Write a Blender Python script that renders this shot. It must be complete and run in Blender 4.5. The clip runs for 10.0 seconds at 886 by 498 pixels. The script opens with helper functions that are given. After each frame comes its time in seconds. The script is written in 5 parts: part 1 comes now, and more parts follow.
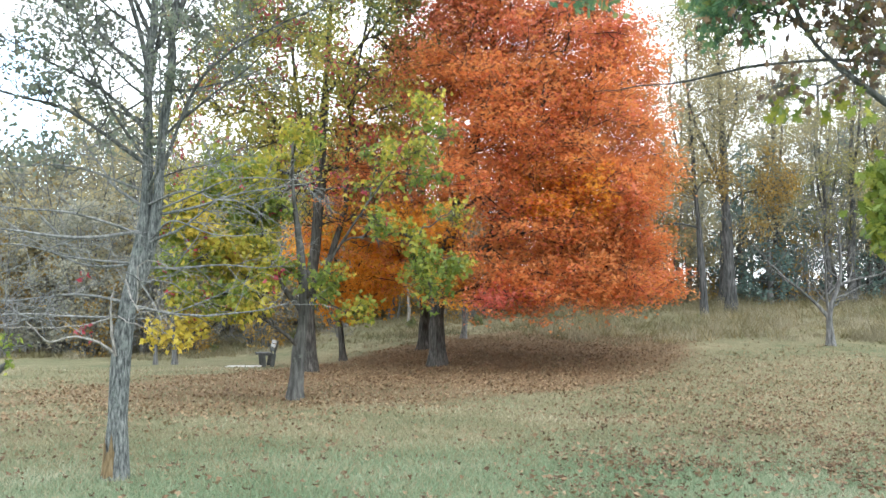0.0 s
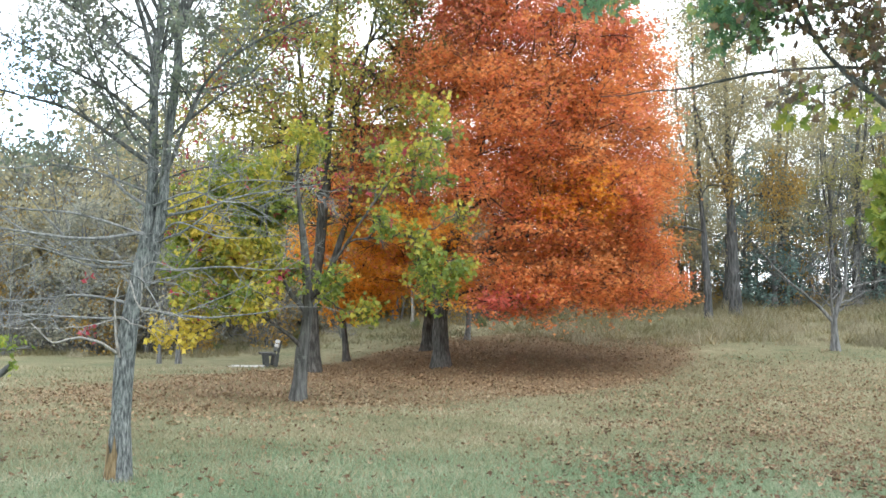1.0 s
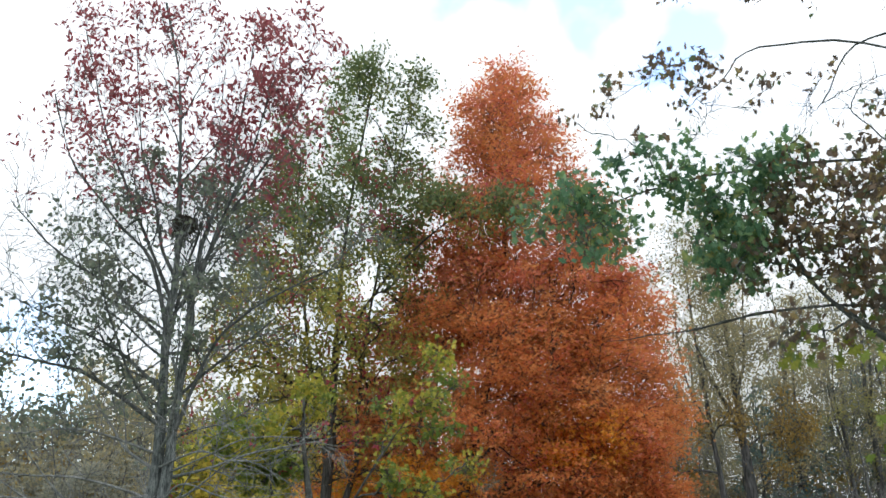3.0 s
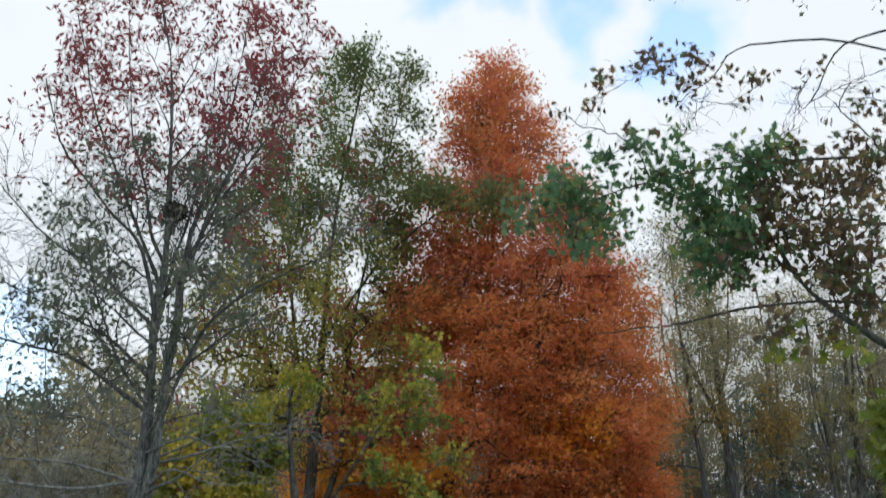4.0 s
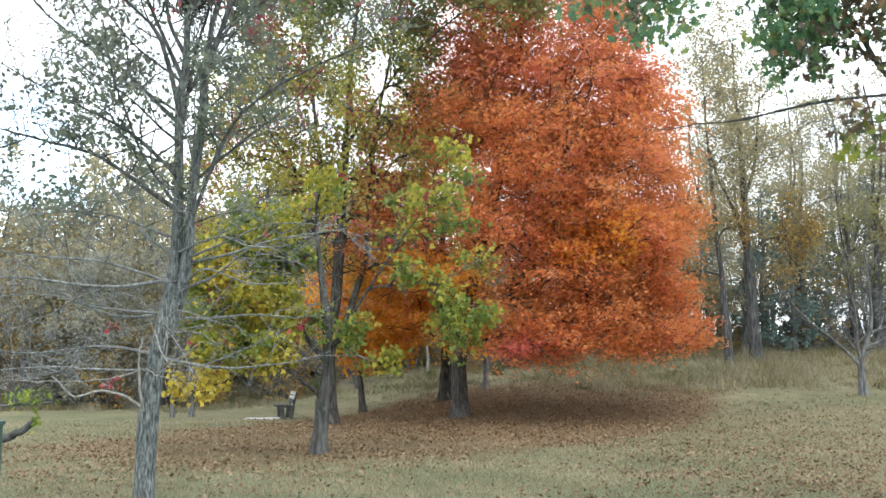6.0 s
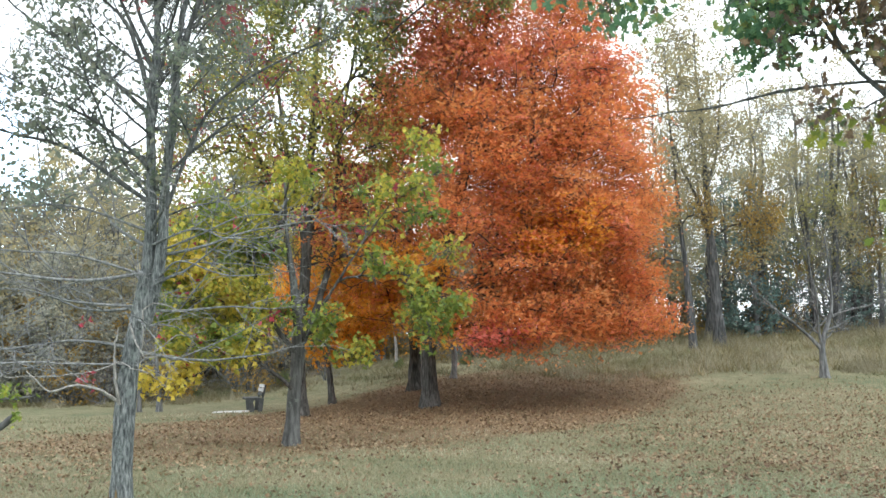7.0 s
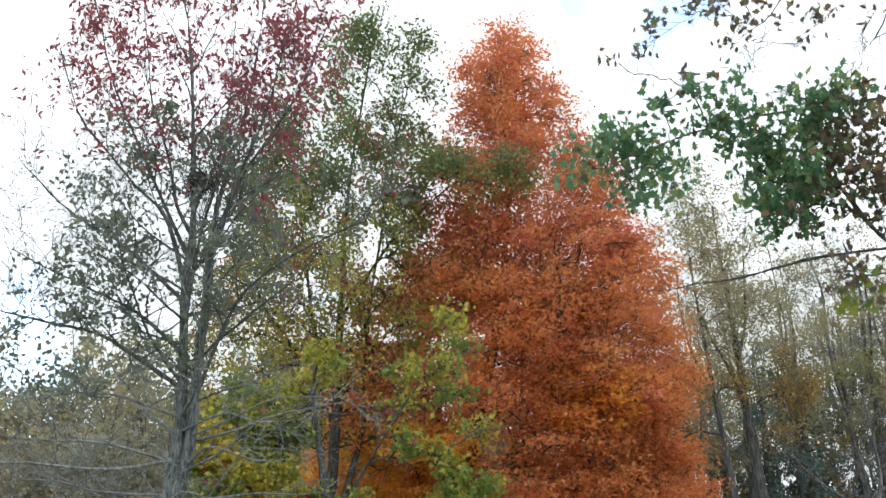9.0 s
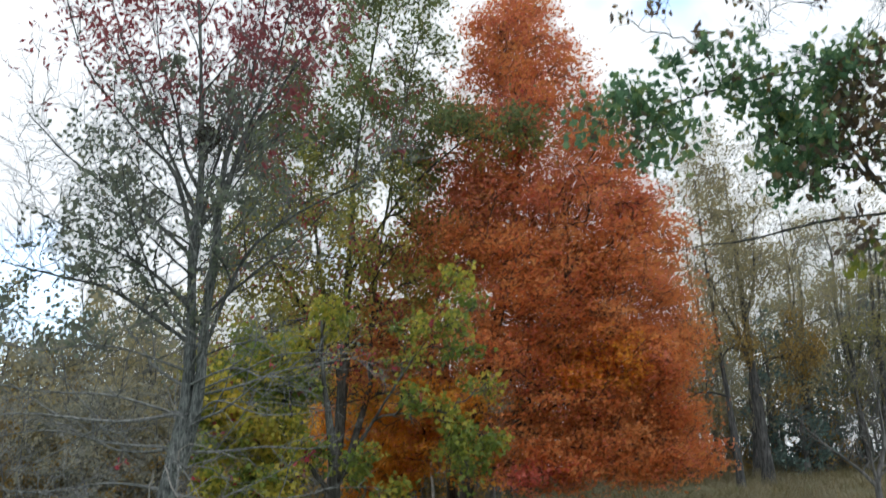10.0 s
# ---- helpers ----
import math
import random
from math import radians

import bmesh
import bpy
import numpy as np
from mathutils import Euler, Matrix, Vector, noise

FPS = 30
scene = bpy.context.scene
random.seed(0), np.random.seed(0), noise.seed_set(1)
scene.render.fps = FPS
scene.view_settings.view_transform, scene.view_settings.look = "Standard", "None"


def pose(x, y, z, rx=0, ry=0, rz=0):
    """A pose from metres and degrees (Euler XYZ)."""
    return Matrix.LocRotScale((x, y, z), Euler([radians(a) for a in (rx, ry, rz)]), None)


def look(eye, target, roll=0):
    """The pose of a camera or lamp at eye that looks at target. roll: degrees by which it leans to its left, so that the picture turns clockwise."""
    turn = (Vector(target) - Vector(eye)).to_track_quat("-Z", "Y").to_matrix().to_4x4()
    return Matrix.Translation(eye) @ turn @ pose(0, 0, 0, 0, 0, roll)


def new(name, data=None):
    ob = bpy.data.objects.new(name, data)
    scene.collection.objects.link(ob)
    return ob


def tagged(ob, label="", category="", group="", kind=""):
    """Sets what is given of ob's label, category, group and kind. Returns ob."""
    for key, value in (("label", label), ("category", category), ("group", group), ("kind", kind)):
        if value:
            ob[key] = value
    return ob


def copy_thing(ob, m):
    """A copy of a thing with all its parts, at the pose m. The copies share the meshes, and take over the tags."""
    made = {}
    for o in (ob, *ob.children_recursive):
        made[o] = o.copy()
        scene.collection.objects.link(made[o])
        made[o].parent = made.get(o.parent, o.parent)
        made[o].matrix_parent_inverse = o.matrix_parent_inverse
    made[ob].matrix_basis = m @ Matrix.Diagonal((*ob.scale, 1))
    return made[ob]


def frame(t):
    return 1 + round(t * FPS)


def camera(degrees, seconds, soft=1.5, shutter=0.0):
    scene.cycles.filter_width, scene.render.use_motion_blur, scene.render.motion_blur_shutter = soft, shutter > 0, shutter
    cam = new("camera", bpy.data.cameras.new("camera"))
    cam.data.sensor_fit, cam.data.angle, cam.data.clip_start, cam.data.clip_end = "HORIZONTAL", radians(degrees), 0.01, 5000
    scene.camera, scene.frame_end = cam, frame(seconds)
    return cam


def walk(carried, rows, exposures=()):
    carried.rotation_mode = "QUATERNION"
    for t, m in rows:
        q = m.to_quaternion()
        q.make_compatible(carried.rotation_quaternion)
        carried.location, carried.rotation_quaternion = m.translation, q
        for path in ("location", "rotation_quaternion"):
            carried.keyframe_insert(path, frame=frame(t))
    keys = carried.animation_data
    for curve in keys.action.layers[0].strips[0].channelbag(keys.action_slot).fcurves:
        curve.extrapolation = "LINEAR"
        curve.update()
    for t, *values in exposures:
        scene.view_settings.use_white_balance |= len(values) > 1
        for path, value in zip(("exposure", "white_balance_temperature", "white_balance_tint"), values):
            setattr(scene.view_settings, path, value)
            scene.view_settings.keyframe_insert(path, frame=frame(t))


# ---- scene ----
cam = camera(52.0, 10.0, soft=1.5, shutter=0.25)
PATH = [
    (0, (0.022, -0.108, 1.58), (0.021, 1.886, 1.734), -0.1),
    (0.5, (0.018, -0.092, 1.604), (0.014, 1.902, 1.756), 0.6),
    (1, (0.014, -0.09, 1.615), (0.004, 1.904, 1.77), 0.4),
    (1.5, (0.008, -0.072, 1.608), (-0.005, 1.911, 1.867), 0.3),
    (2, (-0.006, -0.112, 1.605), (-0.036, 1.841, 2.039), 0.7),
    (2.5, (-0.025, -0.066, 1.603), (-0.056, 1.847, 2.186), -0.8),
    (2.7, (-0.024, -0.101, 1.628), (-0.048, 1.797, 2.26), -1.4),
    (3.8, (-0.067, -0.176, 1.568), (-0.051, 1.685, 2.3), -1.1),
    (4, (-0.055, -0.181, 1.581), (-0.039, 1.703, 2.251), -0.9),
    (4.5, (-0.051, -0.196, 1.564), (-0.055, 1.741, 2.063), -1.0),
    (5, (-0.035, -0.199, 1.585), (-0.06, 1.78, 1.874), -0.5),
    (5.2, (-0.032, -0.151, 1.597), (-0.068, 1.835, 1.825), -0.2),
    (6.3, (-0.321, 0.355, 1.6), (-0.345, 2.336, 1.869), -0.3),
    (6.5, (-0.317, 0.326, 1.596), (-0.336, 2.308, 1.858), 1.0),
    (7, (-0.377, 0.234, 1.582), (-0.327, 2.219, 1.822), -1.3),
    (7.5, (-0.39, 0.21, 1.572), (-0.377, 2.188, 1.867), -2.1),
    (8, (-0.387, 0.227, 1.575), (-0.397, 2.181, 2.001), -1.2),
    (8.5, (-0.4, 0.211, 1.581), (-0.408, 2.142, 2.104), -1.8),
    (9, (-0.406, 0.213, 1.577), (-0.402, 2.114, 2.199), -2.6),
    (9.5, (-0.413, 0.204, 1.584), (-0.39, 2.089, 2.251), -2.1),
    (10, (-0.395, 0.23, 1.585), (-0.414, 2.157, 2.119), -1.7),
]
EXPOSURES = [(0.0, -0.03), (1.2, -0.12), (2.0, -0.38), (2.7, -0.78), (3.8, -1.66), (4.1, -1.62), (4.5, -1.48), (5.0, -1.05), (5.2, -0.9), (6.3, -0.25), (8.0, -0.4), (9.0, -0.92), (9.5, -1.32), (10.0, -1.37)]
walk(cam, [(t, look(eye, target, roll)) for t, eye, target, roll in PATH], EXPOSURES)

# ---- world and sun: bright broken overcast ----
SKY_LIGHT, SUN_LIGHT = 3.0, 1.0
SUN_ELEVATION, SUN_TURN = 48.0, 150.0
world = bpy.data.worlds.new("overcast_sky")
scene.world = world
world.use_nodes = True


def build_sky():
    nt = world.node_tree
    nt.nodes.clear()
    N, K = nt.nodes.new, nt.links.new
    out, mix = N("ShaderNodeOutputWorld"), N("ShaderNodeMixShader")
    blue, cloud = N("ShaderNodeBackground"), N("ShaderNodeBackground")
    sky = N("ShaderNodeTexSky")
    sky.sky_type, sky.sun_disc = "NISHITA", False
    sky.sun_elevation, sky.sun_rotation = radians(SUN_ELEVATION), radians(SUN_TURN)
    blue.inputs[1].default_value = 1.5
    K(sky.outputs[0], blue.inputs[0])
    coord, noise_tex, ramp = N("ShaderNodeTexCoord"), N("ShaderNodeTexNoise"), N("ShaderNodeValToRGB")
    noise_tex.inputs["Scale"].default_value, noise_tex.inputs["Detail"].default_value = 3.1, 6.0
    K(coord.outputs["Generated"], noise_tex.inputs["Vector"])
    # broken cloud: small gaps of blue between thick white heaps
    ramp.color_ramp.elements[0].position, ramp.color_ramp.elements[1].position = 0.335, 0.40
    ramp.color_ramp.elements[0].color = (0.7, 0.7, 0.7, 1)
    K(noise_tex.outputs["Fac"], ramp.inputs[0])
    shade, tone = N("ShaderNodeTexNoise"), N("ShaderNodeValToRGB")
    shade.inputs["Scale"].default_value, shade.inputs["Detail"].default_value = 5.0, 5.0
    K(coord.outputs["Generated"], shade.inputs["Vector"])
    tone.color_ramp.elements[0].position, tone.color_ramp.elements[0].color = 0.3, (0.915, 0.975, 1.045, 1)
    tone.color_ramp.elements[1].position, tone.color_ramp.elements[1].color = 0.6, (0.945, 1.005, 1.065, 1)
    K(shade.outputs["Fac"], tone.inputs[0])
    K(tone.outputs[0], cloud.inputs[0])
    cloud.inputs[1].default_value = SKY_LIGHT
    # ragged gaps where the blue shows between the heaps
    rag, small = N("ShaderNodeVectorMath"), N("ShaderNodeTexNoise")
    small.inputs["Scale"].default_value, small.inputs["Detail"].default_value = 9.0, 5.0
    K(coord.outputs["Generated"], small.inputs["Vector"])
    rag.operation = "MULTIPLY_ADD"
    rag.inputs[1].default_value = (0.16, 0.16, 0.16)
    K(small.outputs["Color"], rag.inputs[0])
    K(coord.outputs["Generated"], rag.inputs[2])
    cover = ramp.outputs[0]
    for way, size, least_cover in (((0.137, 0.896, 0.668), 0.026, 0.12), ((0.085, 0.901, 0.664), 0.024, 0.12), ((0.343, 0.893, 0.604), 0.035, 0.12), ((0.235, 0.896, 0.645), 0.022, 0.12), ((-0.354, 0.963, 0.262), 0.055, 0.45), ((-0.375, 0.955, 0.30), 0.04, 0.5)):
        far, edge, least = N("ShaderNodeVectorMath"), N("ShaderNodeMapRange"), N("ShaderNodeMath")
        far.operation, least.operation = "DISTANCE", "MINIMUM"
        far.inputs[1].default_value = way
        edge.inputs["From Min"].default_value, edge.inputs["From Max"].default_value = size, size + 0.03
        edge.inputs["To Min"].default_value = least_cover
        K(rag.outputs[0], far.inputs[0])
        K(far.outputs["Value"], edge.inputs["Value"])
        K(edge.outputs[0], least.inputs[0])
        K(cover, least.inputs[1])
        cover = least.outputs[0]
    K(cover, mix.inputs[0])
    K(blue.outputs[0], mix.inputs[1])
    K(cloud.outputs[0], mix.inputs[2])
    K(mix.outputs[0], out.inputs[0])


build_sky()
sun = new("sun", bpy.data.lights.new("sun", "SUN"))
sun.data.energy, sun.data.angle, sun.data.color = SUN_LIGHT, radians(25), (1.0, 0.985, 0.95)
sun.rotation_euler = (radians(90 - SUN_ELEVATION), 0, radians(180 - SUN_TURN))


# ---- materials ----
def node_material(name):
    m = bpy.data.materials.new(name)
    m.use_nodes = True
    nt = m.node_tree
    nt.nodes.clear()
    return m, nt, nt.nodes.new, nt.links.new


def ramp_of(N, stops):
    r = N("ShaderNodeValToRGB")
    e = r.color_ramp.elements
    while len(e) < len(stops):
        e.new(0.5)
    for el, (p, c) in zip(e, stops):
        el.position, el.color = p, (*c, 1)
    return r


def noise_of(N, K, vector, scale, detail=4.0, rough=0.55):
    n = N("ShaderNodeTexNoise")
    n.inputs["Scale"].default_value, n.inputs["Detail"].default_value, n.inputs["Roughness"].default_value = scale, detail, rough
    if vector is not None:
        K(vector, n.inputs["Vector"])
    return n


def blend_of(N, K, fac, a, b, mode="MIX"):
    x = N("ShaderNodeMix")
    x.data_type, x.blend_type = "RGBA", mode
    for sock, val in ((x.inputs[0], fac), (x.inputs[6], a), (x.inputs[7], b)):
        if isinstance(val, (int, float)):
            sock.default_value = val
        elif isinstance(val, tuple):
            sock.default_value = (*val, 1)
        else:
            K(val, sock)
    return x.outputs[2]


def leaf_material(name, stops, through_light=0.4, rough=0.5, patch=0.35, drift_scale=0.75, gain=2.2):
    """Autumn leaf: each leaf its own tint, tints drifting over the crown, light passing through the blade."""
    m, nt, N, K = node_material(name)
    out, geo, coord = N("ShaderNodeOutputMaterial"), N("ShaderNodeNewGeometry"), N("ShaderNodeTexCoord")
    drift = noise_of(N, K, coord.outputs["Object"], drift_scale, 3.0)
    spread = N("ShaderNodeMath")
    spread.operation, spread.inputs[1].default_value, spread.inputs[2].default_value = "MULTIPLY_ADD", gain, 0.5 - 0.5 * gain
    K(drift.outputs["Fac"], spread.inputs[0])
    pick = N("ShaderNodeMix")
    pick.data_type, pick.inputs[0].default_value = "FLOAT", patch
    own, total, wrap = N("ShaderNodeObjectInfo"), N("ShaderNodeMath"), N("ShaderNodeMath")
    total.operation, wrap.operation = "ADD", "FRACT"
    K(geo.outputs["Random Per Island"], total.inputs[0])
    K(own.outputs["Random"], total.inputs[1])
    K(total.outputs[0], wrap.inputs[0])
    K(wrap.outputs[0], pick.inputs[2])
    K(spread.outputs[0], pick.inputs[3])
    ramp = ramp_of(N, stops)
    K(pick.outputs[0], ramp.inputs[0])
    fine = noise_of(N, K, coord.outputs["Object"], 60.0, 2.0)
    tint = ramp_of(N, [(0.3, (0.72, 0.70, 0.68)), (0.7, (1.12, 1.1, 1.08))])
    K(fine.outputs["Fac"], tint.inputs[0])
    col = blend_of(N, K, 1.0, ramp.outputs[0], tint.outputs[0], "MULTIPLY")
    p, tr, mix = N("ShaderNodeBsdfPrincipled"), N("ShaderNodeBsdfTranslucent"), N("ShaderNodeMixShader")
    p.inputs["Roughness"].default_value = rough
    p.inputs["Specular IOR Level"].default_value = 0.3 if rough > 0.4 else 0.6
    K(col, p.inputs["Base Color"])
    K(col, tr.inputs["Color"])
    mix.inputs[0].default_value = through_light
    K(p.outputs[0], mix.inputs[1])
    K(tr.outputs[0], mix.inputs[2])
    K(mix.outputs[0], out.inputs[0])
    return m


def bark_material(name, dark, mid, light, ridges=26.0, relief=0.6, lichen=None, stretch_z=0.16):
    m, nt, N, K = node_material(name)
    out, coord, stretch = N("ShaderNodeOutputMaterial"), N("ShaderNodeTexCoord"), N("ShaderNodeMapping")
    stretch.inputs["Scale"].default_value = (1.0, 1.0, stretch_z)
    K(coord.outputs["Object"], stretch.inputs["Vector"])
    furrow = noise_of(N, K, stretch.outputs[0], ridges, 5.0, 0.6)
    ramp = ramp_of(N, [(0.34, dark), (0.5, mid), (0.66, light)])
    K(furrow.outputs["Fac"], ramp.inputs[0])
    blotch = noise_of(N, K, coord.outputs["Object"], 1.7, 4.0)
    tone = ramp_of(N, [(0.3, (0.7, 0.72, 0.7)), (0.7, (1.15, 1.12, 1.08))])
    K(blotch.outputs["Fac"], tone.inputs[0])
    col = blend_of(N, K, 1.0, ramp.outputs[0], tone.outputs[0], "MULTIPLY")
    if lichen:
        spot = noise_of(N, K, coord.outputs["Object"], 6.5, 6.0, 0.7)
        mask = ramp_of(N, [(0.56, (0, 0, 0)), (0.64, (0.65, 0.65, 0.65))])
        K(spot.outputs["Fac"], mask.inputs[0])
        col = blend_of(N, K, mask.outputs[0], col, lichen)
    p, bump = N("ShaderNodeBsdfPrincipled"), N("ShaderNodeBump")
    p.inputs["Roughness"].default_value = 0.9
    p.inputs["Specular IOR Level"].default_value = 0.2
    bump.inputs["Strength"].default_value, bump.inputs["Distance"].default_value = relief, 0.03
    K(furrow.outputs["Fac"], bump.inputs["Height"])
    K(col, p.inputs["Base Color"])
    K(bump.outputs[0], p.inputs["Normal"])
    K(p.outputs[0], out.inputs[0])
    return m


def plain_material(name, a, b, scale, rough=0.7, metal=0.0, relief=0.3, island=0.0):
    """Two tints mixed by noise at two scales, with fine relief."""
    m, nt, N, K = node_material(name)
    out, coord = N("ShaderNodeOutputMaterial"), N("ShaderNodeTexCoord")
    big, small = noise_of(N, K, coord.outputs["Object"], scale, 4.0), noise_of(N, K, coord.outputs["Object"], scale * 14, 3.0)
    ramp = ramp_of(N, [(0.32, a), (0.68, b)])
    K(big.outputs["Fac"], ramp.inputs[0])
    tone = ramp_of(N, [(0.3, (0.75, 0.75, 0.75)), (0.7, (1.15, 1.15, 1.15))])
    K(small.outputs["Fac"], tone.inputs[0])
    col = blend_of(N, K, 1.0, ramp.outputs[0], tone.outputs[0], "MULTIPLY")
    p, bump = N("ShaderNodeBsdfPrincipled"), N("ShaderNodeBump")
    p.inputs["Roughness"].default_value, p.inputs["Metallic"].default_value = rough, metal
    bump.inputs["Strength"].default_value, bump.inputs["Distance"].default_value = relief, 0.01
    K(small.outputs["Fac"], bump.inputs["Height"])
    K(bump.outputs[0], p.inputs["Normal"])
    K(col, p.inputs["Base Color"])
    K(p.outputs[0], out.inputs[0])
    return m


def blade_material(name, stops, through_light=0.3, drift_scale=0.4):
    """Grass blades: tint by blade and by patch of lawn."""
    return leaf_material(name, stops, through_light, 0.7, 0.48, drift_scale, 4.0)


ORANGE = leaf_material("orange_maple_leaf", [(0.0, (0.68, 0.21, 0.085)), (0.35, (0.78, 0.3, 0.115)), (0.65, (0.82, 0.385, 0.135)), (1.0, (0.86, 0.46, 0.24))], 0.6, 0.5, 0.5)
RED_ORANGE = leaf_material("red_orange_maple_leaf", [(0.0, (0.7, 0.2, 0.12)), (0.5, (0.8, 0.3, 0.18)), (1.0, (0.85, 0.42, 0.3))], 0.6, 0.5, 0.5)
GOLD = leaf_material("golden_leaf", [(0.0, (0.78, 0.32, 0.05)), (0.5, (0.88, 0.46, 0.075)), (1.0, (0.88, 0.57, 0.12))], 0.72)
SCARLET = leaf_material("scarlet_leaf", [(0.0, (0.72, 0.17, 0.13)), (0.5, (0.83, 0.26, 0.21)), (1.0, (0.88, 0.36, 0.29))], 0.58)
YELLOW_GREEN = leaf_material("yellow_green_leaf", [(0.0, (0.13, 0.21, 0.04)), (0.35, (0.28, 0.32, 0.06)), (0.7, (0.53, 0.475, 0.08)), (1.0, (0.72, 0.58, 0.1))], 0.5)
YELLOW = leaf_material("yellow_leaf", [(0.0, (0.4, 0.38, 0.06)), (0.5, (0.62, 0.52, 0.09)), (1.0, (0.74, 0.56, 0.1))])
MIXED = leaf_material("olive_and_russet_leaf", [(0.0, (0.23, 0.28, 0.095)), (0.45, (0.39, 0.4, 0.11)), (0.8, (0.56, 0.5, 0.13)), (0.93, (0.6, 0.36, 0.14)), (1.0, (0.5, 0.17, 0.12))], 0.5)
OLIVE = leaf_material("olive_leaf", [(0.0, (0.11, 0.175, 0.075)), (0.5, (0.195, 0.26, 0.11)), (0.85, (0.3, 0.32, 0.11)), (1.0, (0.4, 0.28, 0.1))])
GREY_GREEN = leaf_material("dull_grey_green_leaf", [(0.0, (0.14, 0.19, 0.145)), (0.6, (0.25, 0.3, 0.23)), (1.0, (0.38, 0.36, 0.26))], 0.58)
TUFT_RED = leaf_material("crimson_tuft_leaf", [(0.0, (0.36, 0.05, 0.075)), (0.5, (0.48, 0.085, 0.115)), (1.0, (0.56, 0.16, 0.17))], 0.45)
CRIMSON = leaf_material("crimson_leaf", [(0.0, (0.27, 0.06, 0.075)), (0.5, (0.42, 0.12, 0.14)), (1.0, (0.5, 0.25, 0.24))], 0.5)
OAK_GREEN = leaf_material("green_oak_leaf", [(0.0, (0.075, 0.175, 0.11)), (0.45, (0.16, 0.305, 0.17)), (0.74, (0.26, 0.41, 0.19)), (0.88, (0.46, 0.46, 0.15)), (1.0, (0.5, 0.33, 0.13))], 0.6, 0.42)
OAK_BROWN = leaf_material("browning_oak_leaf", [(0.0, (0.13, 0.105, 0.09)), (0.4, (0.2, 0.15, 0.11)), (0.66, (0.32, 0.21, 0.12)), (0.76, (0.38, 0.3, 0.13)), (0.85, (0.18, 0.25, 0.13)), (1.0, (0.13, 0.18, 0.11))], 0.45, 0.55, 0.12)
BRIGHT_GREEN = leaf_material("bright_green_leaf", [(0.0, (0.1, 0.18, 0.04)), (0.6, (0.22, 0.29, 0.06)), (1.0, (0.42, 0.42, 0.06))])
OCHRE = leaf_material("ochre_leaf", [(0.0, (0.28, 0.2, 0.08)), (0.5, (0.42, 0.29, 0.09)), (1.0, (0.54, 0.38, 0.11))], 0.55)
YELLOWING = leaf_material("yellowing_woodland_leaf", [(0.0, (0.27, 0.29, 0.13)), (0.5, (0.42, 0.41, 0.16)), (1.0, (0.58, 0.5, 0.19))], 0.6)
# DRAB and CEDAR are paled and cooled: distance haze is put into their colours
DRAB = leaf_material("drab_woodland_leaf", [(0.0, (0.26, 0.285, 0.255)), (0.5, (0.39, 0.405, 0.34)), (1.0, (0.52, 0.48, 0.32))], 0.5)
PALE = leaf_material("pale_olive_leaf", [(0.0, (0.32, 0.325, 0.25)), (0.5, (0.46, 0.43, 0.27)), (1.0, (0.58, 0.48, 0.22))], 0.5)
CEDAR = leaf_material("blue_green_needles", [(0.0, (0.11, 0.19, 0.18)), (0.6, (0.18, 0.28, 0.26)), (1.0, (0.27, 0.36, 0.32))], 0.4)
LITTER = leaf_material("fallen_leaf", [(0.0, (0.12, 0.078, 0.046)), (0.4, (0.21, 0.142, 0.08)), (0.75, (0.29, 0.205, 0.12)), (0.95, (0.39, 0.3, 0.19)), (1.0, (0.5, 0.42, 0.3))], 0.1, 0.7, 0.12)
DARK_LITTER = leaf_material("dark_fallen_leaf", [(0.0, (0.07, 0.045, 0.03)), (0.4, (0.16, 0.1, 0.06)), (0.75, (0.29, 0.2, 0.12)), (1.0, (0.44, 0.35, 0.24))], 0.1, 0.7, 0.2)
LAWN = blade_material("lawn_blade", [(0.0, (0.17, 0.185, 0.105)), (0.4, (0.26, 0.255, 0.155)), (0.7, (0.345, 0.32, 0.21)), (1.0, (0.46, 0.415, 0.3))])
LUSH = blade_material("green_lawn_blade", [(0.0, (0.15, 0.23, 0.135)), (0.4, (0.225, 0.31, 0.19)), (0.75, (0.32, 0.37, 0.25)), (1.0, (0.46, 0.46, 0.35))])
STRAW = blade_material("tall_straw_grass", [(0.0, (0.19, 0.18, 0.115)), (0.5, (0.29, 0.27, 0.185)), (1.0, (0.44, 0.405, 0.3))])
WEED = blade_material("olive_weed", [(0.0, (0.12, 0.125, 0.06)), (0.5, (0.2, 0.185, 0.095)), (1.0, (0.3, 0.25, 0.13))])
BARK_GREY = bark_material("furrowed_grey_bark", (0.045, 0.052, 0.054), (0.145, 0.161, 0.163), (0.315, 0.337, 0.335), 50.0, 1.0, (0.22, 0.255, 0.235), stretch_z=0.2)
BARK_DARK = bark_material("dark_maple_bark", (0.028, 0.027, 0.025), (0.07, 0.068, 0.064), (0.132, 0.129, 0.122), 20.0, 0.8)
BARK_SMOOTH = bark_material("smooth_grey_bark", (0.042, 0.043, 0.042), (0.085, 0.087, 0.085), (0.15, 0.153, 0.15), 12.0, 0.5, (0.15, 0.165, 0.145))
# bluish grey tint, with distance haze mixed into the bark colour
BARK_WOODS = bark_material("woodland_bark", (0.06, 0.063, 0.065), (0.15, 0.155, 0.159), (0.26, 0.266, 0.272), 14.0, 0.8)
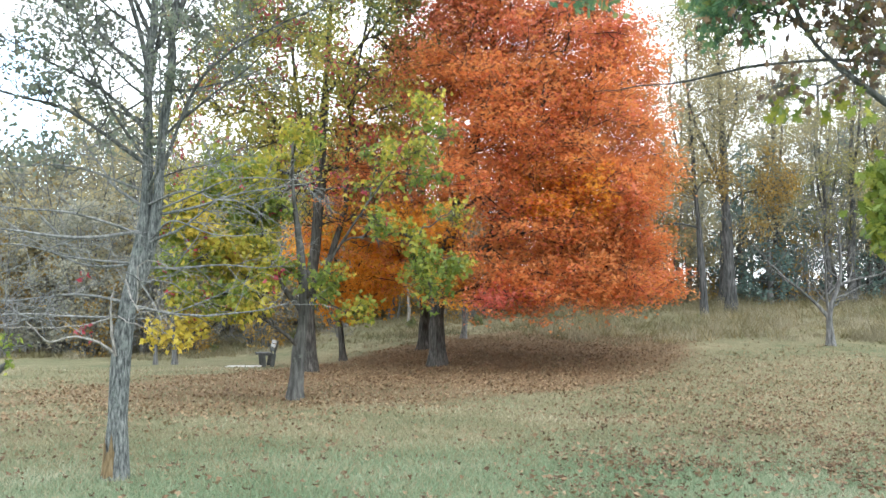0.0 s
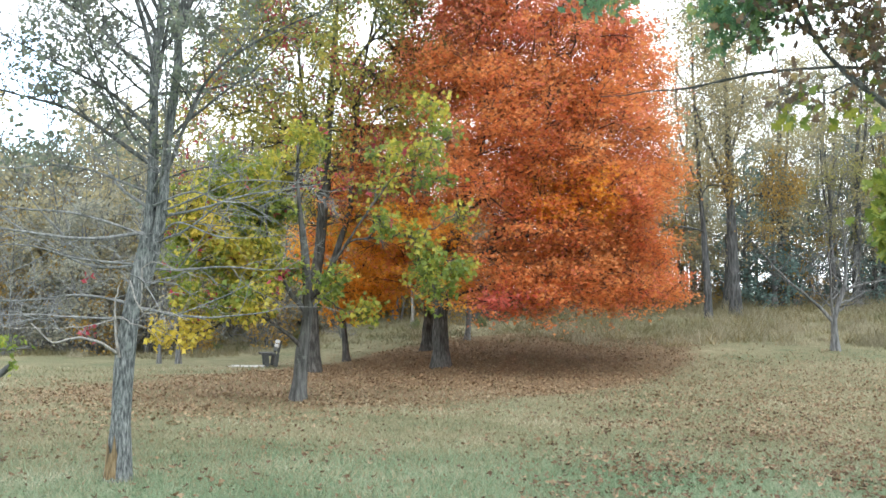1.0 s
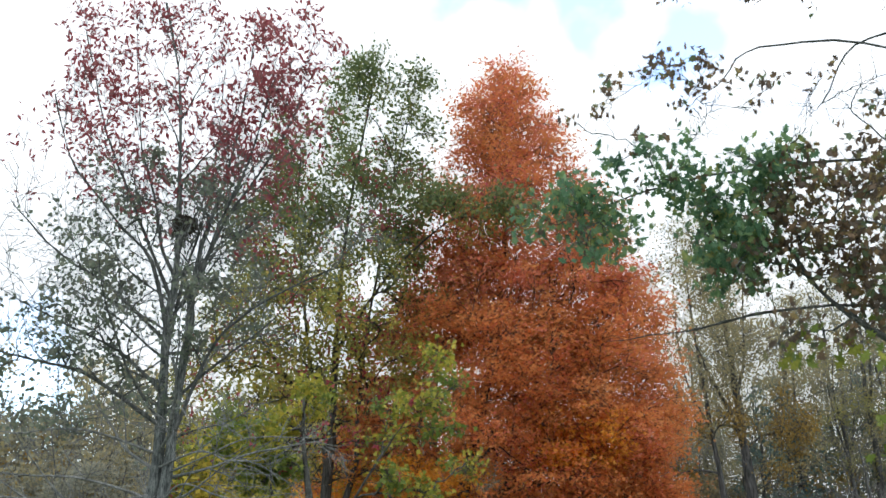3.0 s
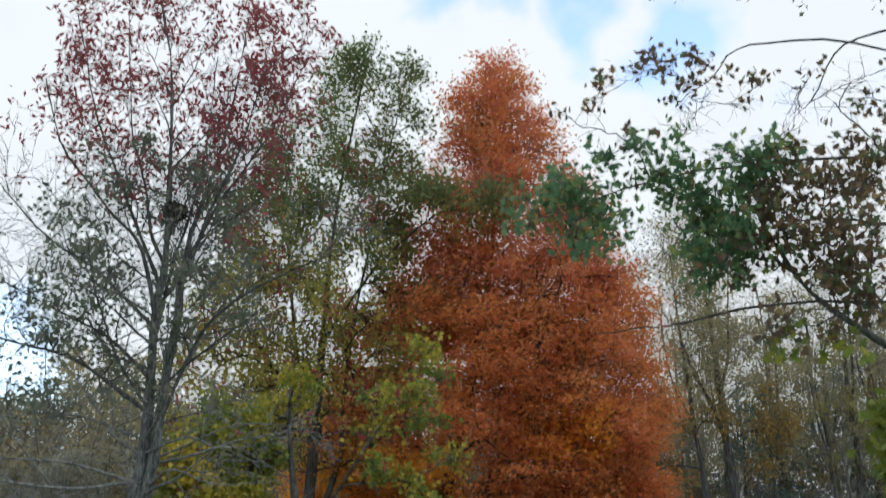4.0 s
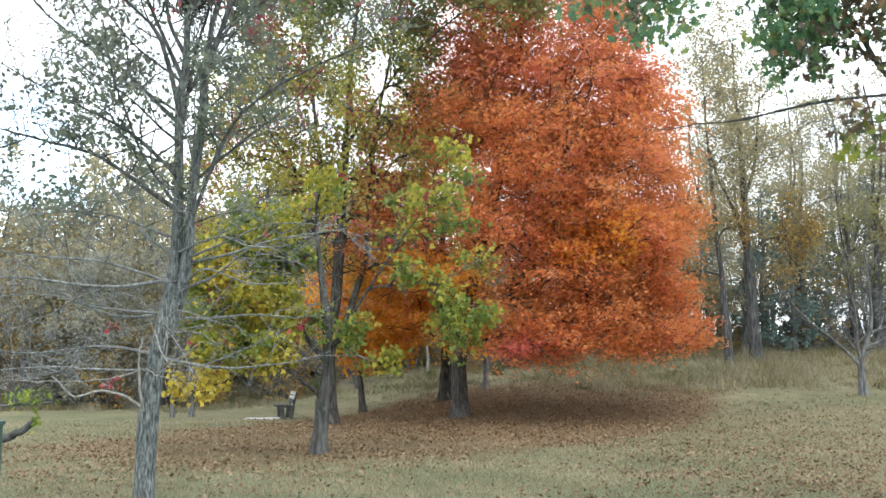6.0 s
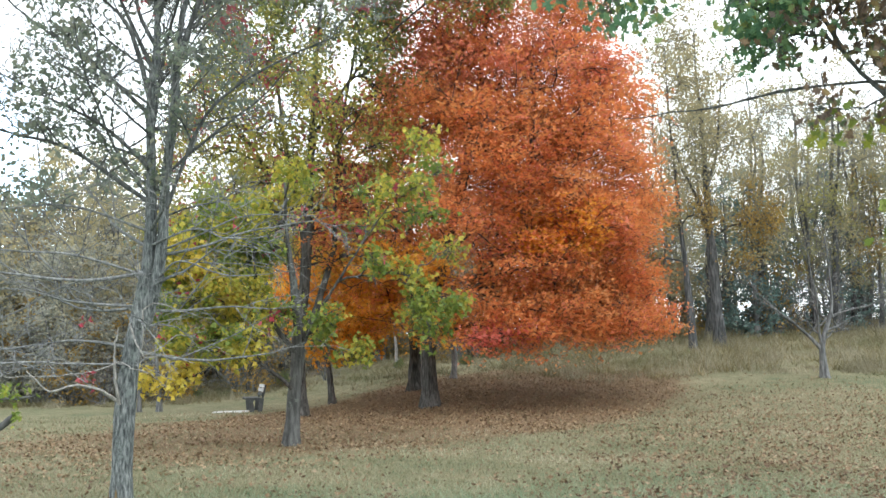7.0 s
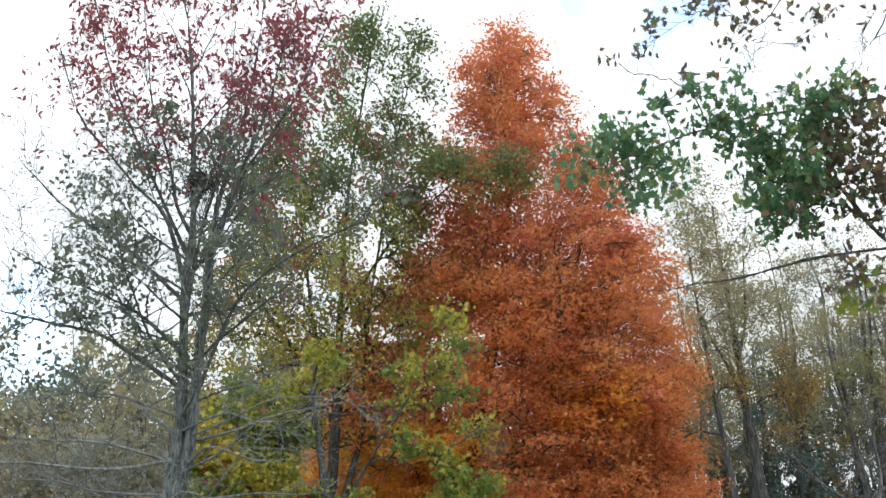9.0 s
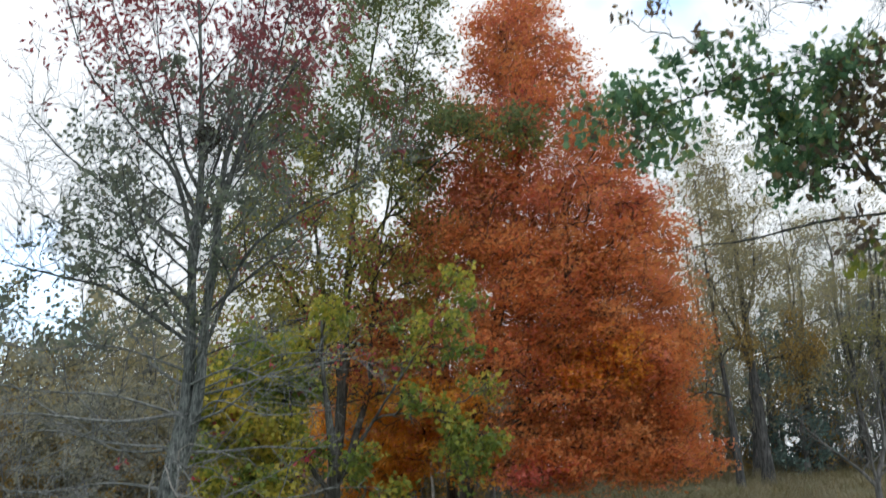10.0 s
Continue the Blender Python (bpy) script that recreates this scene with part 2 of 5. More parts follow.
# darker copy of woodland_bark: the shade on the trunks is put into its colour
BARK_SHADED = bark_material("shaded_woodland_bark", (0.03, 0.032, 0.034), (0.08, 0.083, 0.086), (0.15, 0.155, 0.16), 14.0, 0.8)
BARK_LIMB = bark_material("dark_grey_limb_bark", (0.045, 0.049, 0.05), (0.1, 0.107, 0.107), (0.18, 0.188, 0.188), 30.0, 0.5)
DEAD_WOOD = bark_material("weathered_dead_wood", (0.16, 0.155, 0.145), (0.30, 0.29, 0.275), (0.44, 0.43, 0.41), 40.0, 0.4)
TWIG_GREY = bark_material("grey_twig", (0.11, 0.116, 0.119), (0.2, 0.209, 0.213), (0.34, 0.352, 0.356), 30.0, 0.2)
TWIG_WOODS = bark_material("woodland_twig", (0.105, 0.109, 0.113), (0.195, 0.2, 0.204), (0.3, 0.305, 0.307), 30.0, 0.2)
RAW_WOOD = bark_material("bare_orange_wood", (0.09, 0.073, 0.047), (0.2, 0.145, 0.08), (0.27, 0.22, 0.14), 34.0, 0.6)
GREEN_STEEL = plain_material("dark_green_painted_steel", (0.03, 0.075, 0.065), (0.05, 0.11, 0.095), 6.0, 0.45)
BENCH_PAINT = plain_material("dark_weathered_bench", (0.030, 0.034, 0.034), (0.07, 0.075, 0.07), 5.0, 0.6)
# pale slat colour: light on the upper back slats is painted in
BENCH_LIT = plain_material("lit_bench_slat", (0.34, 0.33, 0.33), (0.55, 0.54, 0.52), 9.0, 0.5)
CONCRETE = plain_material("pale_concrete", (0.42, 0.41, 0.38), (0.58, 0.57, 0.54), 3.0, 0.85)
NEST = plain_material("matted_nest_twigs", (0.03, 0.024, 0.018), (0.08, 0.06, 0.045), 20.0, 0.9)


LITTER_AT, LITTER_HALF, LITTER_TURN = (-0.9, 25.2), (12.8, 5.9), 58.0


def ground_material():
    m, nt, N, K = node_material("mown_autumn_lawn")
    out, coord = N("ShaderNodeOutputMaterial"), N("ShaderNodeTexCoord")
    at = coord.outputs["Object"]
    patches, mid, fine = noise_of(N, K, at, 0.30, 5.0, 0.6), noise_of(N, K, at, 1.9, 5.0, 0.65), noise_of(N, K, at, 26.0, 6.0, 0.7)
    grass = ramp_of(N, [(0.36, (0.13, 0.148, 0.084)), (0.49, (0.195, 0.188, 0.113)), (0.62, (0.265, 0.237, 0.152))])
    pick = N("ShaderNodeMix")
    pick.data_type, pick.inputs[0].default_value = "FLOAT", 0.5
    K(patches.outputs["Fac"], pick.inputs[2])
    K(mid.outputs["Fac"], pick.inputs[3])
    K(pick.outputs[0], grass.inputs[0])
    grain = ramp_of(N, [(0.3, (0.42, 0.42, 0.38)), (0.7, (1.35, 1.35, 1.35))])
    K(fine.outputs["Fac"], grain.inputs[0])
    place, lush = N("ShaderNodeSeparateXYZ"), N("ShaderNodeMapRange")
    K(at, place.inputs[0])
    lush.inputs["From Min"].default_value, lush.inputs["From Max"].default_value = 13.5, 9.0
    drift = N("ShaderNodeMath")
    drift.operation, drift.inputs[1].default_value = "MULTIPLY_ADD", 9.0
    K(patches.outputs["Fac"], drift.inputs[0])
    K(place.outputs["Y"], drift.inputs[2])
    lower = N("ShaderNodeMath")
    lower.operation, lower.inputs[1].default_value = "SUBTRACT", 4.5
    K(drift.outputs[0], lower.inputs[0])
    K(lower.outputs[0], lush.inputs["Value"])
    turf = blend_of(N, K, lush.outputs[0], grass.outputs[0], (0.15, 0.21, 0.125))
    col = blend_of(N, K, 1.0, turf, grain.outputs[0], "MULTIPLY")
    # trodden litter and soil under the maples: a rounded strip that follows LITTER_AT
    shift, split = N("ShaderNodeMapping"), N("ShaderNodeSeparateXYZ")
    shift.vector_type = "TEXTURE"
    shift.inputs["Location"].default_value, shift.inputs["Scale"].default_value = (*LITTER_AT, 0), (*LITTER_HALF, 1000.0)
    shift.inputs["Rotation"].default_value = (0, 0, radians(LITTER_TURN))
    K(at, shift.inputs["Vector"])
    K(shift.outputs[0], split.inputs[0])

    def sum_of(op, a, b):
        m2 = N("ShaderNodeMath")
        m2.operation = op
        for sock, val in ((m2.inputs[0], a), (m2.inputs[1], b)):
            if isinstance(val, float):
                sock.default_value = val
            else:
                K(val, sock)
        return m2.outputs[0]

    cubes = [sum_of("POWER", sum_of("ABSOLUTE", split.outputs[k], 0.0), 3.0) for k in (0, 1)]
    reach = sum_of("POWER", sum_of("ADD", *cubes), 1.0 / 3.0)
    ragged = sum_of("ADD", reach, sum_of("MULTIPLY", mid.outputs["Fac"], 0.5))
    thin = sum_of("MULTIPLY", sum_of("MINIMUM", split.outputs[0], 0.0), -0.28)
    mask = ramp_of(N, [(0.45, (0.9, 0.9, 0.9)), (0.6, (0.72, 0.72, 0.72)), (0.65, (0, 0, 0))])
    K(sum_of("MULTIPLY", sum_of("ADD", ragged, thin), 0.5), mask.inputs[0])
    soil = ramp_of(N, [(0.3, (0.1, 0.066, 0.04)), (0.5, (0.18, 0.12, 0.072)), (0.7, (0.26, 0.182, 0.11))])
    K(fine.outputs["Fac"], soil.inputs[0])
    col = blend_of(N, K, mask.outputs[0], col, soil.outputs[0])
    p, bump = N("ShaderNodeBsdfPrincipled"), N("ShaderNodeBump")
    p.inputs["Roughness"].default_value, p.inputs["Specular IOR Level"].default_value = 0.95, 0.1
    bump.inputs["Strength"].default_value, bump.inputs["Distance"].default_value = 0.8, 0.04
    K(fine.outputs["Fac"], bump.inputs["Height"])
    K(bump.outputs[0], p.inputs["Normal"])
    K(col, p.inputs["Base Color"])
    K(p.outputs[0], out.inputs[0])
    return m


GROUND = ground_material()


# ---- mesh helpers ----
def unit(v):
    return v / np.maximum(np.linalg.norm(v, axis=-1, keepdims=True), 1e-9)


def mesh_from(name, verts, faces, material, parent=None, label="", smooth=False):
    me = bpy.data.meshes.new(name)
    faces = np.asarray(faces, np.int32)
    n, k = faces.shape
    me.vertices.add(len(verts))
    me.vertices.foreach_set("co", np.asarray(verts, np.float32).ravel())
    me.loops.add(n * k)
    me.loops.foreach_set("vertex_index", faces.ravel())
    me.polygons.add(n)
    me.polygons.foreach_set("loop_start", np.arange(0, n * k, k, dtype=np.int32))
    me.polygons.foreach_set("use_smooth", np.full(n, smooth))
    me.update(calc_edges=True)
    me.materials.append(material)
    ob = new(name, me)
    if parent:
        ob.parent = parent
    return tagged(ob, label)


def part(name, bm, material, parent, label=""):
    me = bpy.data.meshes.new(name)
    bm.to_mesh(me)
    bm.free()
    me.materials.append(material)
    ob = new(name, me)
    ob.parent = parent
    return tagged(ob, label)


def thing(name, at, label, category, group="", kind=""):
    e = new(name)
    e.location = at
    return tagged(e, label, category, group, kind)


def box_bm(size, centre=(0, 0, 0), turn=(0, 0, 0), bevel=0.006):
    bm = bmesh.new()
    bmesh.ops.create_cube(bm, size=1)
    bmesh.ops.transform(bm, matrix=pose(*centre, *turn) @ Matrix.Diagonal((*size, 1)), verts=bm.verts)
    if bevel:
        bmesh.ops.bevel(bm, geom=bm.edges[:], offset=bevel, segments=2, affect="EDGES", profile=0.6)
    return bm


def tubes(batches):
    """Swept tubes for batches of (points B x n x 3, radii B x n, sides); returns verts and quads."""
    V, F, base = [], [], 0
    for pts, rad, k in batches:
        B, n, _ = pts.shape
        tang = unit(np.gradient(pts, axis=1))
        axis = unit(pts[:, -1] - pts[:, 0])
        ref = np.where(np.abs(axis[:, 2:3]) > 0.8, np.array([[1.0, 0.2, 0]]), np.array([[0, 0.1, 1.0]]))
        u = unit(np.cross(tang, ref[:, None, :]))
        v = np.cross(tang, u)
        a = np.arange(k) * 2 * np.pi / k
        ring = pts[:, :, None, :] + rad[:, :, None, None] * (u[:, :, None, :] * np.cos(a)[None, None, :, None] + v[:, :, None, :] * np.sin(a)[None, None, :, None])
        V.append(ring.reshape(-1, 3))
        i = (np.arange(B)[:, None, None] * n + np.arange(n - 1)[None, :, None]) * k
        j = np.arange(k)[None, None, :]
        j2 = (j + 1) % k
        F.append(np.stack([i + j, i + j2, i + k + j2, i + k + j], -1).reshape(-1, 4) + base)
        base += B * n * k
    return np.concatenate(V), np.concatenate(F)


LEAF_KITE = (np.array([(0, 0, 0), (0.36, 0.45, 0.07), (0, 1, 0), (-0.36, 0.45, 0.07)]), np.array([(0, 1, 2), (0, 2, 3)]))
LEAF_LOBED = (np.array([(0, 0, 0), (0.52, 0.32, 0.08), (0.2, 0.5, 0.03), (0, 1, -0.05), (-0.2, 0.5, 0.03), (-0.52, 0.32, 0.08)]), np.array([(0, 1, 2), (0, 2, 4), (2, 3, 4), (0, 4, 5)]))
LEAF_LONG = (np.array([(0, 0, 0), (0.2, 0.45, 0.05), (0, 1, -0.06), (-0.2, 0.45, 0.05)]), np.array([(0, 1, 2), (0, 2, 3)]))
LEAF_OAK = (np.array([(0, 0, 0), (0.16, 0.16, 0.02), (0.12, 0.26, 0.0), (0.42, 0.42, 0.05), (0.17, 0.5, 0.0), (0.40, 0.72, 0.03), (0.14, 0.74, -0.02), (0, 1.0, -0.08),
                      (-0.14, 0.74, -0.02), (-0.40, 0.72, 0.03), (-0.17, 0.5, 0.0), (-0.42, 0.42, 0.05), (-0.12, 0.26, 0.0), (-0.16, 0.16, 0.02)]),
            np.array([(0, 1, 13), (1, 2, 13), (2, 12, 13), (2, 3, 4), (2, 4, 12), (4, 10, 12), (10, 11, 12), (4, 5, 6), (4, 6, 10), (6, 8, 10), (8, 9, 10), (6, 7, 8)]))
LEAF_CURLED = (np.array([(0, 0, 0.1), (0.5, 0.3, 0.32), (0.18, 0.5, 0.04), (0, 1, 0.28), (-0.2, 0.5, 0.03), (-0.5, 0.36, 0.22)]), np.array([(0, 1, 2), (0, 2, 4), (2, 3, 4), (0, 4, 5)]))
LEAF_DRY = (np.array([(0, 0, 0.12), (0.45, 0.4, 0.05), (0.05, 1, 0.3), (-0.42, 0.5, 0.22)]), np.array([(0, 1, 2), (0, 2, 3)]))


def leaf_arrays(rng, centres, size, shape, droop=0.5, flat=0.0, spread=0.25):
    """Leaves at the centres: random turn, blades hanging by droop, lying by flat."""
    n = len(centres)
    T, tri = shape
    y = unit(rng.normal(0, 1, (n, 3)) * (1, 1, 0.6) + (0, 0, -droop))
    up = unit(rng.normal(0, 1, (n, 3)) * (1 - flat) + (0, 0, 0.6 + 3 * flat))
    x = unit(np.cross(y, up))
    z = np.cross(x, y)
    s = size * rng.uniform(1 - spread, 1 + spread, (n, 1, 1))
    V = centres[:, None, :] + s * (T[None, :, 0:1] * x[:, None] + (T[None, :, 1:2] - 0.5) * y[:, None] + T[None, :, 2:3] * z[:, None])
    F = tri[None] + (np.arange(n) * len(T))[:, None, None]
    return V.reshape(-1, 3), F.reshape(-1, tri.shape[1])


def leaf_pieces(rng, name, centres, size, shape, material, parent, droop=0.8, flat=0.0):
    """Single leaves as parts of their own, on one shared mesh."""
    me = bpy.data.meshes.new(name)
    me.from_pydata([tuple(v - np.array([0, 0.5, 0])) for v in shape[0]], [], shape[1].tolist())
    me.materials.append(material)
    for c in centres:
        y = unit(rng.normal(0, 1, 3) * (1, 1, 0.6) + (0, 0, -droop))
        x = unit(np.cross(y, unit(rng.normal(0, 1, 3) * (1 - flat) + (0, 0, 0.6 + 3 * flat))))
        z = np.cross(x, y)
        s = size * rng.uniform(0.75, 1.25)
        ob = new(name, me)
        ob.parent = parent
        ob.matrix_basis = Matrix(((x[0] * s, y[0] * s, z[0] * s, c[0]), (x[1] * s, y[1] * s, z[1] * s, c[1]), (x[2] * s, y[2] * s, z[2] * s, c[2]), (0, 0, 0, 1)))


def ground_z(x, y):
    """Lawn: level near the eye, rising to a ridge behind on the one side, falling away past it."""
    x, y = np.asarray(x, float), np.asarray(y, float)
    w = np.where(x > 0, 0.3, 1.2) * x + y - 27.0
    rise = 0.096 * 1.2 * np.logaddexp(0, w / 1.2)
    fall = 0.34 * 3.0 * np.logaddexp(0, (w - 40.0) / 3.0)
    bumps = 0.03 * np.sin(0.9 * x + 0.4 * y) * np.sin(0.7 * y - 0.3 * x) + 0.012 * np.sin(2.3 * x + 1.1) * np.sin(2.9 * y)
    return np.maximum(rise - fall, -9.0) + bumps * np.clip((np.hypot(x, y) - 3) / 10, 0, 1)


# ---- trees ----
def curve_through(points, n):
    """A smooth line of n points through the given ones."""
    p = np.array(points, float)
    q = np.vstack([2 * p[0] - p[1], p, 2 * p[-1] - p[-2]])
    out = []
    for s in np.linspace(0, len(p) - 1 - 1e-6, n):
        i, t = int(s), s - int(s)
        a, b, c, d = q[i:i + 4]
        out.append(0.5 * (2 * b + (c - a) * t + (2 * a - 5 * b + 4 * c - d) * t * t + (3 * b - a - 3 * c + d) * t ** 3))
    return np.array(out)


def shoots(rng, start, way, length, n, wobble, rise):
    """Growing lines: from start, along way, wandering and bending up (or down) as they go."""
    pts, d = [start], way
    for _ in range(n):
        d = unit(d + rng.normal(0, wobble, d.shape) + np.array([0, 0, rise]))
        pts.append(pts[-1] + d * (length / n)[:, None])
    return np.stack(pts, 1)


def fork(rng, pts, rad, length, m, lo, hi, a0, a1, ratio, flat=1.0, thin=0.6):
    """m side shoots on each line: start, way, length, radius."""
    B, n, _ = pts.shape
    f = (np.arange(m)[None] + rng.uniform(0, 1, (B, m))) / m * (hi - lo) + lo
    s = f * (n - 1)
    i = np.minimum(s.astype(int), n - 2)
    t = (s - i)[..., None]
    b = np.arange(B)[:, None]
    start = pts[b, i] * (1 - t) + pts[b, i + 1] * t
    par = unit(pts[b, i + 1] - pts[b, i])
    r = rad[b, i] * (1 - t[..., 0]) + rad[b, i + 1] * t[..., 0]
    side = rng.normal(0, 1, par.shape) * (1, 1, flat)
    side = unit(side - (side * par).sum(-1, keepdims=True) * par)
    ang = np.radians(rng.uniform(a0, a1, (B, m)))[..., None]
    way = par * np.cos(ang) + side * np.sin(ang)
    L = length[:, None] * ratio * (1.15 - 0.65 * f) * rng.uniform(0.7, 1.2, (B, m))
    return start.reshape(-1, 3), way.reshape(-1, 3), L.ravel(), (r * thin).ravel()


def taper(r0, n, end=0.25):
    return r0[:, None] * np.linspace(1, end, n)[None]


def limbs_on(rng, line, rads, count, lo, hi, reach, rise_angle, thick=0.5, side=None, lean=0.0, girth=(0.012, 0.016)):
    """Main limbs round a stem. reach: (height, length) pairs; rise_angle: (height, degrees above level) pairs."""
    n = len(line)
    f = np.clip((np.arange(count) + rng.uniform(0, 1, count)) / count, 0, 1) * (hi - lo) + lo
    s = f * (n - 1)
    i = np.minimum(s.astype(int), n - 2)
    t = (s - i)[:, None]
    start = line[i] * (1 - t) + line[i + 1] * t
    r = rads[i] * (1 - t[:, 0]) + rads[i + 1] * t[:, 0]
    az = np.arange(count) * 2.399 + rng.normal(0, 0.35, count)
    if side is not None:
        az = rng.uniform(side[0], side[1], count)
    h = start[:, 2]
    el = np.radians(np.interp(h, *zip(*rise_angle)) + rng.normal(0, 7, count))
    way = np.stack([np.cos(az) * np.cos(el), np.sin(az) * np.cos(el), np.sin(el)], -1)
    L = np.interp(h, *zip(*reach)) * rng.uniform(0.75, 1.12, count) * (1 + lean * np.cos(az))
    return start, way, L, np.minimum(r * thick, girth[0] + girth[1] * L)


def crown_points(rng, count, profile, outward=0.55, squash=1.0):
    """Points through a crown. profile: rows of (height, x, y, radius), bottom to top."""
    P = np.array(profile, float)
    z = rng.uniform(P[0, 0], P[-1, 0], count * 12)
    R = np.interp(z, P[:, 0], P[:, 3])
    z = z[rng.uniform(0, 1, len(z)) < (R / P[:, 3].max()) ** 1.45][:count]
    R = np.interp(z, P[:, 0], P[:, 3])
    a, q = rng.uniform(0, 2 * np.pi, len(z)), rng.uniform(0, 1, len(z)) ** (outward * 0.9)
    return np.stack([np.interp(z, P[:, 0], P[:, 1]) + R * q * np.cos(a), np.interp(z, P[:, 0], P[:, 2]) + R * q * np.sin(a) * squash, z], -1)


def clump_points(rng, clumps):
    """Points in loose clumps: rows of (centre, radii, count)."""
    return np.concatenate([np.array(c) + unit(rng.normal(0, 1, (n, 3))) * rng.uniform(0.1, 1, (n, 1)) ** 0.45 * np.array(r) for c, r, n in clumps])


def fill_limbs(rng, stems, targets, tip=0.007, low=0.15, wander=0.03):
    """Limbs that reach each of the targets from the nearest suitable wood, thickening towards the stem."""
    pos, ways, cap, owner, slot = [], [], [], [], []
    for line, rads in stems:
        n = len(line)
        k = np.arange(int(low * n), n)
        pos.append(line[k]), ways.append(unit(np.gradient(line, axis=0))[k]), cap.append(rads[k])
        owner.append(np.full(len(k), -1)), slot.append(np.zeros(len(k), int))
    pos, ways, cap, owner, slot = (np.concatenate(a) for a in (pos, ways, cap, owner, slot))
    order = np.argsort(np.linalg.norm(targets[:, None] - pos[None], axis=-1).min(1))
    curves, hooks = [], []
    s = np.linspace(0, 1, 8)[:, None]
    for t in targets[order]:
        d = t - pos
        dist = np.linalg.norm(d, axis=1) + 1e-6
        turn = (d * ways).sum(1) / dist
        i = int(np.argmin(dist * (1.9 - 0.9 * turn) + np.where(d[:, 2] < 0, -d[:, 2] * 0.8, 0)))
        a = pos[i] + unit(ways[i] * 0.55 + d[i] / dist[i] + np.array([0, 0, 0.15])) * dist[i] * 0.45
        c = (1 - s) ** 2 * pos[i] + 2 * s * (1 - s) * a + s ** 2 * t
        c[1:-1] += rng.normal(0, wander * dist[i], (6, 3)) * 0.6
        b = len(curves)
        curves.append(c), hooks.append((owner[i], slot[i], cap[i]))
        pos, ways = np.vstack([pos, c[1:]]), np.vstack([ways, unit(np.gradient(c, axis=0))[1:]])
        cap, owner, slot = np.concatenate([cap, np.full(7, 9.0)]), np.concatenate([owner, np.full(7, b)]), np.concatenate([slot, np.arange(1, 8)])
    load = np.ones((len(curves), 8))
    for b in range(len(curves) - 1, -1, -1):
        o, k, _ = hooks[b]
        if o >= 0:
            load[o, :k + 1] += load[b, 0]
    rad = tip * load ** 0.47 * np.linspace(1.25, 0.8, 8)[None]
    for b, (o, k, c) in enumerate(hooks):
        rad[b] = np.minimum(rad[b], 0.75 * c if o < 0 else 0.92 * rad[o, k])
    curves = np.stack(curves)
    return curves, rad, np.linalg.norm(curves[:, -1] - curves[:, 0], axis=1)


def patchy(p, scale, phase=0.0):
    """A smooth uneven field from 0 to 1 through space, for clumps and gaps."""
    q = np.asarray(p) * scale + phase
    v = np.sin(q[:, 0] + 1.7 * np.sin(q[:, 2] * 0.8)) + np.sin(q[:, 1] * 1.1 + 1.3 * np.sin(q[:, 0] * 0.9)) + np.sin(q[:, 2] * 1.2 + 1.5 * np.sin(q[:, 1] * 0.7))
    return 0.5 + v / 6


